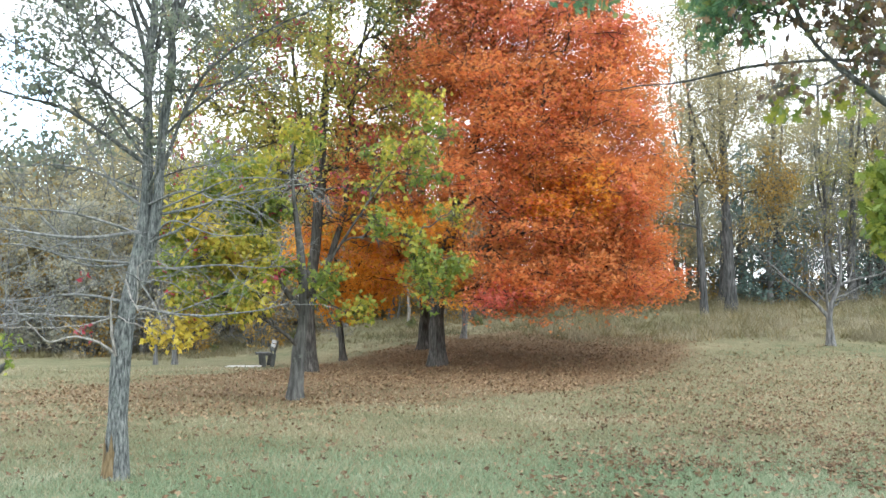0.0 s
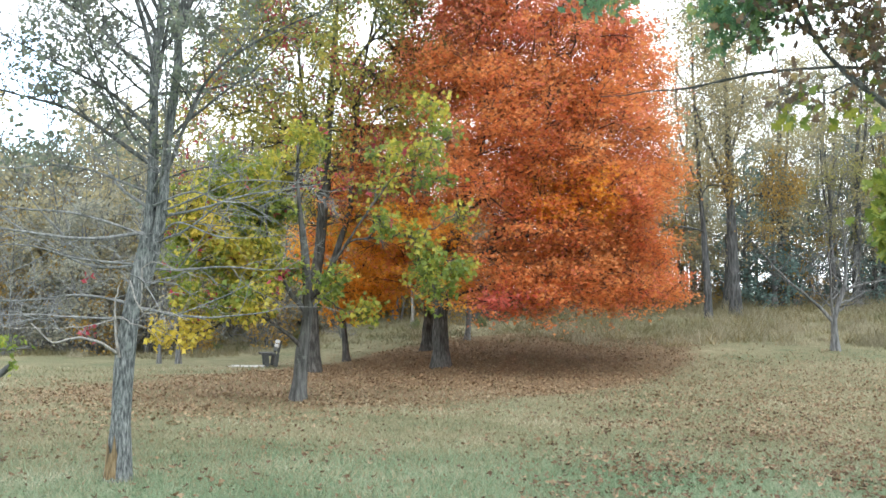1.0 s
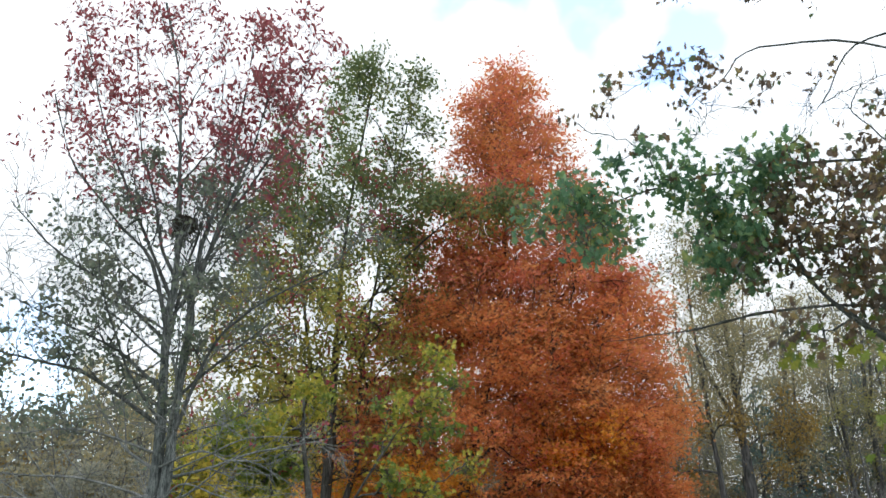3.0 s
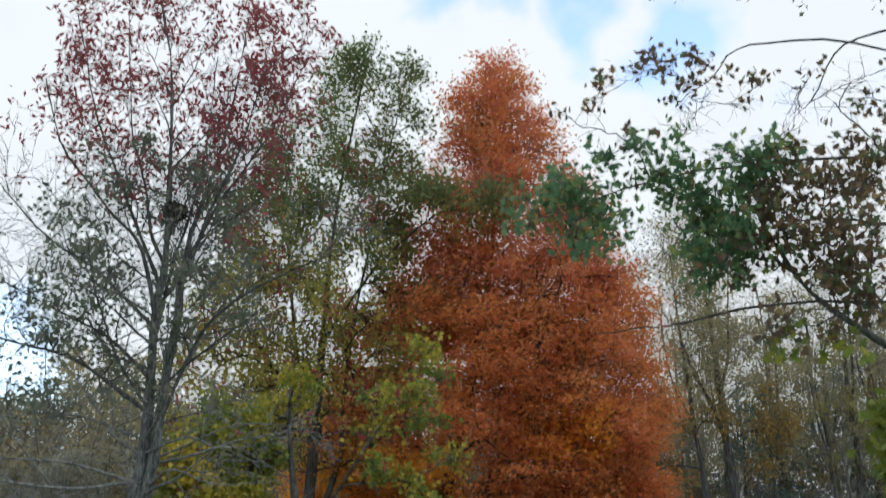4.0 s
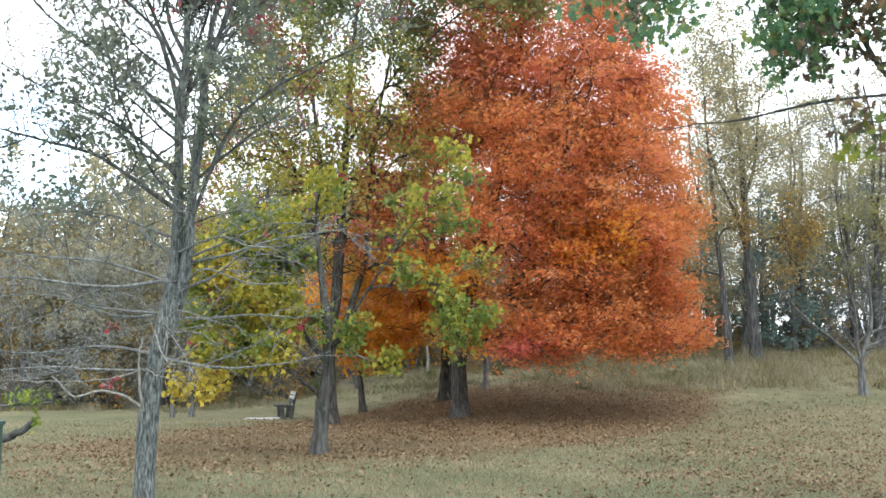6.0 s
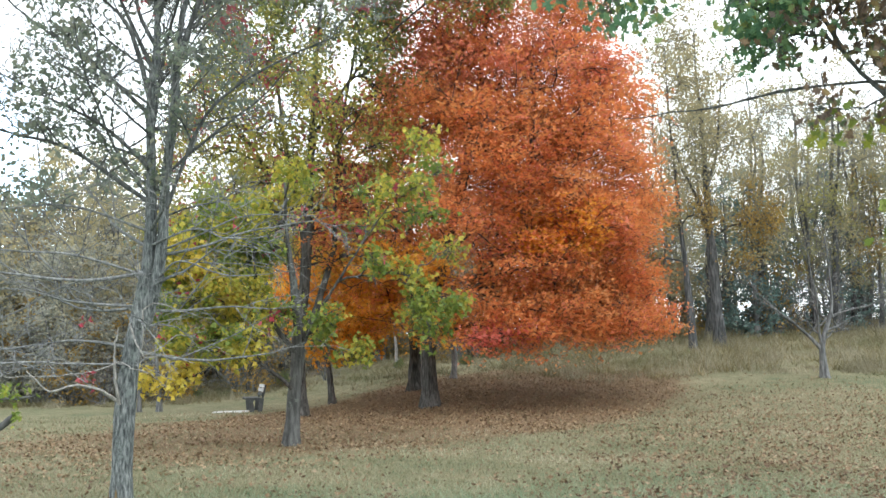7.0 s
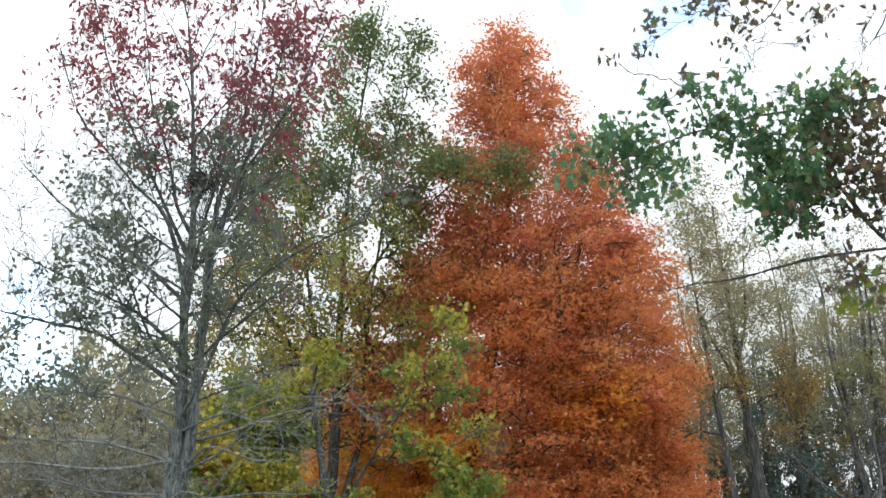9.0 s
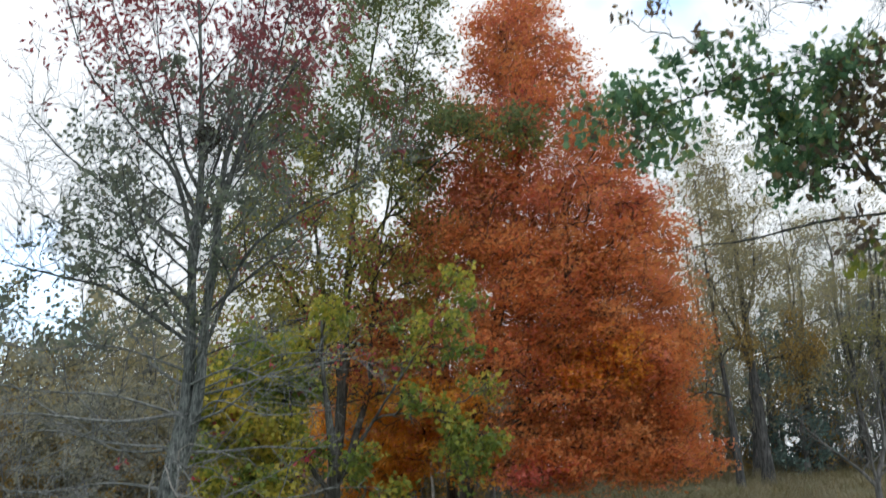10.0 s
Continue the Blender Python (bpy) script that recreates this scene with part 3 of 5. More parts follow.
def make_tree(name, at, label, seed, stems, limbs, levels, bark, leaves, category="tree", group="", twig_bark=None, flare=1.35, sink=0.06, single_limbs=True, crown=None, tip=0.007, low=0.15, single_leaves=0, lie=0.0, floor=-1.0, limb_bark=None, pale_below=-1.0):
    """stems: (points relative to the base, radius at the foot, radius at the top).
    limbs: a dict for limbs_on, by stem. levels: dicts of fork settings for the two finer orders.
    leaves: list of (part label, material, shape, size, leaves a twig, scatter, choose(points) -> mask, droop)."""
    rng = np.random.default_rng(seed)
    root = thing(name, at, label, category, group)
    lines, all_limbs = [], []

    def wood(height):
        """The bark of a limb that leaves the trunk at that height."""
        return (twig_bark if height < pale_below else limb_bark) or bark

    for k, (pts, r0, r1) in enumerate(stems):
        n = 22 if len(pts) > 3 else 10
        line = curve_through(pts, n)
        g = np.linspace(0, 1, n)
        rads = r0 + (r1 - r0) * g ** 0.85
        if pts[0][2] <= 0.05:
            rads = rads * (1 + (flare - 1) * np.exp(-np.maximum(line[:, 2], 0) / 0.22))
            line = np.vstack([line[0] - (0, 0, sink), line])
            rads = np.concatenate([[rads[0] * 1.12], rads])
        if k:
            line = line + np.cumsum(rng.normal(0, 0.0035 * np.linalg.norm(line[-1] - line[0]) , line.shape), 0) * np.linspace(0, 1, len(line))[:, None]
        lines.append((line, rads))
        v, f = tubes([(line[None], rads[None], (18 if single_limbs else 9) if r0 > 0.08 else 8)])
        # uneven girth
        v += (unit(v - line[np.argmin(((v[:, None] - line[None]) ** 2).sum(-1), 1)]) * (0.07 * r0 * np.sin(v[:, 0:1] * 31 + v[:, 2:3] * 3.1 + k) + 0.05 * r0 * np.sin(v[:, 1:2] * 43 - v[:, 2:3] * 5.3)))
        mesh_from("trunk" if k == 0 else "stem", v, f, bark if r0 > 0.05 else wood(pts[0][2]), root, smooth=True)
        if k < len(limbs) and limbs[k]:
            spec = dict(limbs[k])
            wob, rise, steps = spec.pop("wobble", 0.10), spec.pop("rise", 0.03), spec.pop("steps", 9)
            s, w, L, r = limbs_on(rng, line, rads, **spec)
            p = shoots(rng, s, w, L, steps, wob, rise)
            clear = p[:, :, 2].min(1) > floor
            all_limbs.append((p[clear], taper(r[clear], steps + 1, 0.2), L[clear]))
    if crown is not None:
        all_limbs.append(fill_limbs(rng, lines, crown(rng), tip, low))
    twigs, fine = [], []
    for p, r, L in all_limbs:
        if single_limbs:
            for k in range(len(p)):
                v, f = tubes([(p[k:k + 1], r[k:k + 1], 7)])
                mesh_from("limb", v, f, wood(p[k, 0, 2]), root, smooth=True)
        else:
            k = [0, 2, 4, 7] if p.shape[1] == 8 else list(range(0, p.shape[1], 2))
            fine.append((p[:, k], r[:, k], 4))
    for p, r, L in all_limbs:
        prev = [(p, r, L)]
        for depth, lv in enumerate(levels):
            nxt = []
            for (pp, rr, LL) in prev:
                s, w, l2, r2 = fork(rng, pp, rr, np.full(len(pp), lv["span"]) if "span" in lv else LL, lv["count"], lv.get("lo", 0.2), 1.0, *lv.get("angle", (30, 65)), lv.get("ratio", 1.0), lv.get("flat", 1.0))
                keep = l2 > lv.get("least", 0.05)
                st = lv.get("steps", 4)
                q = shoots(rng, s[keep], w[keep], l2[keep], st, lv.get("wobble", 0.18), lv.get("rise", 0.02))
                rq = taper(np.maximum(r2[keep], lv.get("thin", 0.004)), st + 1, 0.35)
                clear = q[:, :, 2].min(1) > floor
                q, rq = q[clear], rq[clear]
                nxt.append((q, rq, l2[keep][clear]))
                fine.append((q, rq, 4 if depth == 0 and single_limbs else 3))
            prev = nxt
        twigs += [q for q, _, _ in prev]
    if fine:
        v, f = tubes(fine)
        tagged(mesh_from("branchwork", v, f, twig_bark or bark, root), "fine branches and twigs", kind="stuff")
    if leaves and twigs:
        steps = min(q.shape[1] for q in twigs)
        q = np.concatenate([t[:, :steps] for t in twigs])
        for text, material, shape, size, each, scatter, choose, droop in leaves:
            mask = choose(q[:, -1], rng)
            sub = q[mask]
            if not len(sub):
                continue
            s = rng.uniform(0.15, 1.0, (len(sub), each)) * (steps - 1)
            i = np.minimum(s.astype(int), steps - 2)
            t = (s - i)[..., None]
            b = np.arange(len(sub))[:, None]
            c = sub[b, i] * (1 - t) + sub[b, i + 1] * t + rng.normal(0, scatter, (len(sub), each, 3)) * (1, 1, 1 - 1.6 * lie)
            c = c.reshape(-1, 3)
            spare = rng.permutation(len(c))[:single_leaves]
            v, f = leaf_arrays(rng, np.delete(c, spare, 0), size, shape, droop, lie)
            mass = tagged(mesh_from("foliage", v, f, material, root, text), kind="stuff")
            leaf_pieces(rng, "leaf", c[spare], size, shape, material, mass, droop)
            single_leaves = 0
    return root


def near(p, centre, radius):
    return np.linalg.norm((p - np.array(centre)) / np.array(radius), axis=-1) < 1


# ---- ground ----
def build_ground():
    g = np.sinh(np.linspace(-7.2, 7.2, 220))
    x = g / g.max() * 3000.0
    X, Y = np.meshgrid(x, x + 22.0, indexing="ij")
    V = np.stack([X, Y, ground_z(X, Y)], -1).reshape(-1, 3)
    n = len(x)
    i = (np.arange(n - 1)[:, None] * n + np.arange(n - 1)[None]).ravel()
    F = np.stack([i, i + n, i + n + 1, i + 1], -1)
    return tagged(mesh_from("ground", V, F, GROUND, smooth=True), "mown autumn lawn rising to a ridge, strewn with fallen leaves", "ground", kind="structure")


build_ground()


def stand(x, y):
    return (x, y, float(ground_z(x, y)))


def rel(base, *pts):
    return [tuple(np.array(p) - np.array(base)) for p in pts]


# ---- front tree: bare grey lower branches, dull mid crown, crimson top, old nest ----
def front_tree():
    low = 3.3

    def outer(p, rng):
        return (np.hypot(p[:, 0] - 0.25, p[:, 1] - 0.3) > rng.uniform(0.0, 0.95, len(p)) * np.where(p[:, 2] > 6.3, 0.5, 1.0)) & (rng.uniform(0, 1, len(p)) < np.clip(1.0 + 1.2 * (p[:, 0] + 0.55), 0.05, 1.0))

    def crimson(p, rng):
        return (p[:, 2] + 0.2 * p[:, 0] + rng.normal(0, 0.5, len(p)) > 6.3) & (rng.uniform(0, 1, len(p)) < 0.62) & (patchy(p, 3.0, 2.0) > 0.3) & ~near(p, (0.24, 0.0, 5.45), (0.22, 1.2, 0.22))

    # leafy sprays of the middle crown: across, height
    sprays = [(-0.85, 5.5), (-0.78, 5.13), (-0.58, 5.89), (-0.31, 4.8), (0.07, 6.07), (-0.55, 4.96), (-0.84, 3.98), (-1.11, 3.74), (-0.47, 3.92), (-0.66, 4.54), (-0.44, 4.68), (-0.14, 4.26), (-0.37, 4.2), (-0.99, 3.49), (-0.59, 3.6),
              (-0.18, 3.54), (-0.75, 3.19), (-0.3, 3.78), (0.46, 4.02), (0.62, 4.55), (0.76, 5.38), (0.97, 4.98), (0.69, 4.6), (1.0, 5.6), (0.5, 5.9), (-0.2, 5.5), (1.2, 4.3), (-1.45, 3.5), (-1.3, 4.1), (0.3, 3.4), (-1.0, 4.4), (-1.2, 3.25), (-0.5, 3.35), (-1.35, 3.75)]

    def crown(rng):
        return clump_points(rng, [((x, rng.uniform(-0.5, 0.8), z), (0.2, 0.2, 0.12), 3) for x, z in sprays])

    def dull(p, rng):
        hub = np.linalg.norm((p[:, None, [0, 2]] - np.array(sprays)[None]) / np.array([0.21, 0.13]), axis=-1).min(1)
        return (hub < 1) & (rng.uniform(0, 1, len(p)) < 0.46)

    def thin_dull(p, rng):
        return (p[:, 2] > low + 1.0 * (p[:, 0] < -0.3) + rng.normal(0, 0.3, len(p))) & (p[:, 2] + 0.2 * p[:, 0] < 6.5) & (rng.uniform(0, 1, len(p)) < 0.2) & (patchy(p, 3.3) > 0.45) & outer(p, rng)

    reach = [(1.5, 1.5), (2.4, 2.0), (3.4, 1.9), (5.0, 1.5), (6.5, 1.1), (8.4, 0.5)]
    angle = [(1.5, -2), (2.4, 4), (3.4, 18), (5.0, 38), (8.0, 58)]
    side = dict(reach=[(2.0, 0.9), (5.0, 0.9), (8.4, 0.45)], rise_angle=[(3, 25), (5, 40), (8.0, 58)], wobble=0.12, rise=0.03, girth=(0.004, 0.007))
    stems = [
        ([(0, 0, 0), (0.01, 0.05, 1.15), (0.04, 0.1, 1.7), (0.12, 0.15, 2.2), (0.17, 0.2, 2.72), (0.17, 0.25, 3.44), (0.13, 0.3, 4.35), (0.19, 0.3, 4.91), (0.13, 0.3, 6.24), (0.03, 0.3, 7.39), (-0.2, 0.3, 8.4)], 0.106, 0.010),
        ([(0.13, 0.13, 1.95), (0.26, 0.13, 2.43), (0.30, 0.2, 3.13), (0.35, 0.25, 4.15), (0.36, 0.28, 4.7), (0.45, 0.4, 5.53), (0.61, 0.5, 6.32), (0.76, 0.5, 8.2)], 0.075, 0.009),
        ([(0.14, 0.28, 4.2), (0.02, 0.2, 4.76), (-0.12, 0.2, 5.08), (-0.5, 0.2, 5.48), (-1.06, 0.2, 6.24), (-1.35, 0.2, 7.1)], 0.031, 0.006),
        ([(0.16, 0.3, 4.85), (-0.02, 0.28, 5.2), (-0.12, 0.3, 5.71), (-0.4, 0.4, 6.6), (-0.55, 0.4, 8.1)], 0.025, 0.006),
        ([(0.30, 0.2, 3.05), (0.72, 0.0, 3.91), (1.16, -0.1, 4.31), (1.87, -0.3, 4.62), (2.2, -0.4, 4.7)], 0.021, 0.005),
        ([(0.15, 0.2, 3.55), (-0.23, 0.0, 3.91), (-0.66, -0.2, 4.14), (-1.3, -0.5, 4.5)], 0.026, 0.006),
        ([(0.15, 0.2, 3.2), (-0.56, 0.0, 3.68), (-1.2, -0.2, 3.86), (-1.7, -0.3, 4.0)], 0.026, 0.006),
        ([(0.35, 0.25, 4.3), (0.62, 0.1, 5.2), (1.0, 0.0, 6.2), (1.25, 0.0, 7.4)], 0.026, 0.006),
        ([(0.16, 0.25, 3.9), (0.2, 0.55, 5.0), (0.3, 0.9, 6.2), (0.35, 1.0, 7.9)], 0.024, 0.006),
        ([(0.36, 0.28, 4.6), (0.75, 0.2, 5.5), (1.3, 0.2, 6.4), (1.75, 0.2, 7.5)], 0.026, 0.006),
        ([(0.14, 0.3, 4.6), (-0.35, 0.35, 5.6), (-0.85, 0.35, 6.6), (-1.25, 0.3, 7.9)], 0.024, 0.006),
        ([(0.13, 0.3, 4.1), (-0.5, 0.1, 4.7), (-1.0, 0.0, 5.0), (-1.6, -0.1, 5.6)], 0.024, 0.006),
        ([(0.06, 0.1, 1.75), (-0.55, 0.2, 1.85), (-1.3, 0.1, 1.78), (-2.1, 0.0, 1.95)], 0.018, 0.004),
        ([(0.16, 0.15, 2.45), (-0.4, -0.2, 2.62), (-1.1, -0.5, 2.66), (-1.9, -0.6, 2.9)], 0.017, 0.004),
        ([(0.05, 0.1, 1.6), (-0.4, -0.2, 1.62), (-0.9, -0.35, 1.66), (-1.6, -0.4, 1.6)], 0.014, 0.004),
        ([(0.13, 0.15, 2.15), (-0.5, -0.1, 2.2), (-1.0, -0.3, 2.3), (-1.7, -0.35, 2.2)], 0.015, 0.004),
        ([(0.16, 0.18, 2.9), (-0.45, -0.2, 3.1), (-1.1, -0.45, 3.05), (-1.8, -0.5, 3.3)], 0.015, 0.004),
        ([(0.28, 0.18, 2.7), (0.8, -0.3, 2.78), (1.3, -0.6, 2.9), (1.9, -0.7, 2.85)], 0.013, 0.003),
        ([(0.25, 0.15, 2.4), (0.6, -0.25, 2.55), (1.1, -0.4, 2.4), (1.7, -0.5, 2.45)], 0.013, 0.003),
        ([(0.16, 0.2, 2.75), (0.7, -0.2, 2.85), (1.1, -0.5, 2.72), (1.5, -0.7, 2.7)], 0.014, 0.004),
    ]
    bare = dict(reach=[(1.0, 0.9), (4.0, 0.85)], rise_angle=[(1, 5), (4, 15)], wobble=0.2, rise=0.0, girth=(0.003, 0.005))
    limbs = [dict(count=36, lo=0.24, hi=0.98, reach=reach, rise_angle=angle, wobble=0.11, rise=0.015, girth=(0.005, 0.007))]
    limbs += [dict(count=20, lo=0.25, hi=1.0, **side)] + [dict(count=12, lo=0.2, hi=1.0, **side)] * 2
    limbs += [dict(count=17, lo=0.15, hi=1.0, **side)] * 8 + [dict(count=9, lo=0.12, hi=1.0, **bare)] * 5 + [dict(count=3, lo=0.2, hi=1.0, **bare)] * 3
    levels = [dict(count=6, ratio=0.58, angle=(28, 60), wobble=0.14, rise=0.01, thin=0.0042), dict(count=4, ratio=0.6, angle=(25, 60), wobble=0.18, rise=0.0, steps=3, thin=0.0028)]
    root = make_tree("young_oak_tree", (-3.22, 9.0, 0.0), "young oak with furrowed grey trunk, bare lower branches, crimson top", 3, stems, limbs, levels, BARK_GREY, [
        ("crimson leaves at the top", CRIMSON, LEAF_LONG, 0.085, 7, 0.07, crimson, 0.8),
        ("dull grey-green leaves", GREY_GREEN, LEAF_KITE, 0.06, 8, 0.05, dull, 0.7), ("last grey-green leaves between the sprays", GREY_GREEN, LEAF_KITE, 0.05, 5, 0.05, thin_dull, 0.7)], twig_bark=TWIG_GREY, single_leaves=300, crown=crown, tip=0.0045, floor=1.38, limb_bark=BARK_LIMB, pale_below=2.98)
    rng = np.random.default_rng(8)
    # a few crimson creeper leaves beside the trunk
    c = np.concatenate([rng.normal((-0.27, -0.2, 1.46), (0.045, 0.04, 0.04), (16, 3)), rng.normal((-0.33, -0.15, 2.0), (0.03, 0.03, 0.03), (6, 3))])
    v, f = leaf_arrays(rng, c, 0.06, LEAF_LOBED, 0.8)
    tagged(mesh_from("foliage", v, f, TUFT_RED, root, "crimson creeper leaves"), kind="stuff")
    # broken dead branches low on the trunk
    for pts, r in (([(-0.04, -0.05, 1.26), (-0.12, -0.2, 1.36), (-0.28, -0.35, 1.42), (-0.52, -0.42, 1.37), (-0.62, -0.45, 1.47), (-0.70, -0.5, 1.56)], 0.016),
                   ([(-0.02, -0.03, 1.22), (-0.04, -0.1, 1.5), (-0.05, -0.12, 1.72), (-0.02, -0.1, 1.95)], 0.017),
                   ([(0.06, -0.02, 1.98), (0.17, -0.15, 1.8), (0.26, -0.2, 1.69), (0.40, -0.25, 1.73), (0.58, -0.3, 1.85), (0.7, -0.3, 1.84)], 0.009),
                   ([(0.22, -0.15, 2.1), (0.245, -0.2, 1.85), (0.255, -0.2, 1.66), (0.5, -0.25, 1.67), (0.75, -0.3, 1.58)], 0.009),
                   ([(0.22, -0.15, 2.1), (0.36, -0.2, 2.16), (0.6, -0.3, 2.08), (0.95, -0.4, 1.98)], 0.008),
                   ([(0.0, -0.05, 1.62), (0.14, -0.2, 1.56), (0.3, -0.25, 1.52), (0.5, -0.3, 1.38)], 0.007),
                   ([(-0.02, -0.05, 1.62), (-0.25, -0.2, 1.53), (-0.7, -0.3, 1.50), (-1.2, -0.4, 1.52)], 0.009)):
        line = curve_through(pts, 16)
        line[2:] += rng.normal(0, 0.006, (14, 3))
        v, f = tubes([(line[None], taper(np.array([r]), 16, 0.35), 7)])
        mesh_from("dead_branch", v, f, DEAD_WOOD, root, "weathered pale broken branch", smooth=True)
    # bark stripped near the foot
    a = np.linspace(3.55, 5.05, 9)
    z = np.linspace(0.06, 0.44, 6)
    A, Z = np.meshgrid(a, z, indexing="ij")
    R = 0.106 * (1 + 0.35 * np.exp(-Z / 0.22)) + 0.03 - 0.03 * ((A - 4.3) / 0.75) ** 4
    V = np.stack([R * np.cos(A) + 0.003, R * np.sin(A) + 0.01, Z * (0.8 + 0.22 * np.sin(A * 11) + 0.12 * np.sin(A * 23))], -1).reshape(-1, 3)
    i = (np.arange(8)[:, None] * 6 + np.arange(5)[None]).ravel()
    mesh_from("stripped_bark", V, np.stack([i, i + 6, i + 7, i + 1], -1), RAW_WOOD, root, "orange-brown patch of stripped bark", smooth=True)


front_tree()


def bird_nest():
    rng = np.random.default_rng(21)
    n = 420
    u = unit(rng.normal(0, 1, (n, 3)))
    p = u * np.array([0.11, 0.11, 0.085]) * rng.uniform(0.6, 1.0, (n, 1))
    d = unit(np.cross(u, rng.normal(0, 1, (n, 3))))
    pts = shoots(rng, p - d * 0.09, d, np.full(n, 0.2), 3, 0.25, 0.0)
    v, f = tubes([(pts, np.full((n, 4), 0.0045), 4)])
    ob = mesh_from("bird_nest", v, f, NEST)
    ob.location = (-2.98, 9.28, 5.42)
    tagged(ob, "dark matted twig nest lodged between the upper stems of the oak", "bird nest")


bird_nest()


# ---- yellow-green maple beside the litter ----
def yellow_maple():
    # sprays of the crown: across, height
    sprays = [(1.7, 5.1), (2.4, 4.87), (2.76, 5.4), (2.6, 5.8), (2.63, 4.4), (1.52, 4.46), (3.17, 3.87), (2.1, 3.28), (2.7, 2.8), (3.1, 2.72), (2.45, 2.5), (2.85, 2.2), (1.75, 3.55), (0.8, 2.4), (0.5, 2.1), (1.25, 1.75), (0.3, 5.2), (-0.1, 5.0), 
              (-1.17, 3.5), (-1.65, 3.4), (-2.1, 3.0), (-1.1, 2.7), (-0.6, 2.0), (-1.9, 1.42), (-2.25, 1.3), (-1.6, 2.25), (-0.8, 3.0), (-0.25, 2.55), (-1.3, 2.0), (-0.5, 3.9), (-1.4, 4.3), (-2.3, 2.6), (-0.9, 1.75), (-1.0, 3.9), (-1.9, 3.8), (-2.4, 3.35), (-1.5, 2.95), (-1.9, 2.0), (-1.4, 4.7), (-0.7, 4.25), (-1.95, 4.4), (-0.55, 4.65)]

    def crown(rng):
        rows = []
        for x, z in sprays:
            y = rng.uniform(-1.1, 0.9)
            w = rng.uniform(0.26, 0.44)
            rows.append(((x, y, z), (w, w, 0.17), 4))
            if x < 0.3 and rng.uniform(0, 1) < 0.4:
                rows.append(((x + rng.normal(0, 0.4), y + 1.2, z + rng.normal(0, 0.3)), (0.4, 0.4, 0.2), 3))
        return clump_points(rng, rows)

    def tint(kind):
        def choose(p, rng):
            r = rng.uniform(0, 1, len(p))
            g = patchy(p, 2.6, 1.0)
            hub = np.linalg.norm((p[:, None, [0, 2]] - np.array(sprays)[None]) / np.array([0.44, 0.25]), axis=-1).min(1)
            full = rng.uniform(0, 1, len(p)) < np.where(hub < 1, np.where(p[:, 0] < 0.3, 0.95, 0.42), 0.05)
            tufts = np.linalg.norm(p[:, None, [0, 2]] - np.array([(-1.45, 2.2), (0.1, 1.85), (-0.15, 2.5)])[None], axis=-1).min(1)
            low = (p[:, 0] < -1.5) & (p[:, 2] < 1.75)
            red = (r < 0.02) | (tufts < 0.13)
            green = (g > 0.55) & ~low
            gold = ((g < 0.22) | low) & ~red & ~green
            return {"green": green & ~red, "red": red, "gold": gold, "mixed": ~green & ~red & ~gold}[kind] & full & (~low | (rng.uniform(0, 1, len(p)) < 0.55))
        return choose

    make_tree("yellowing_maple_tree", stand(-2.95, 18.2), "maple with grey trunk and drooping yellow-green autumn foliage", 12,
              [([(0, 0, 0), (0.06, 0.05, 1.0), (0.15, 0.1, 1.8), (0.06, 0.1, 3.0), (-0.1, 0.2, 4.2), (-0.15, 0.2, 5.4)], 0.16, 0.02),
               ([(0.13, 0.1, 1.75), (-0.3, 0.0, 2.3), (-0.62, -0.1, 3.1), (-0.8, -0.1, 4.1)], 0.06, 0.014),
               ([(0.13, 0.1, 1.9), (0.55, 0.0, 2.6), (1.2, -0.2, 3.6), (1.9, -0.2, 4.7)], 0.05, 0.012)], [],
              [dict(count=6, span=0.5, lo=0.4, angle=(30, 70), flat=0.45, rise=-0.03, thin=0.004), dict(count=4, span=0.28, angle=(25, 60), flat=0.5, rise=-0.04, steps=3, thin=0.003)],
              BARK_SMOOTH, [
                  ("yellow-green leaves", YELLOW_GREEN, LEAF_LOBED, 0.12, 6, 0.1, tint("mixed"), 0.9),
                  ("yellow leaves", YELLOW, LEAF_LOBED, 0.12, 6, 0.09, tint("gold"), 0.9),
                  ("bright green leaves", BRIGHT_GREEN, LEAF_LOBED, 0.12, 6, 0.09, tint("green"), 0.9),
                  ("a few crimson leaves", TUFT_RED, LEAF_LOBED, 0.12, 4, 0.05, tint("red"), 0.9)],
              crown=crown, tip=0.009, low=0.25, single_leaves=300, flare=1.25, limb_bark=BARK_DARK)


yellow_maple()


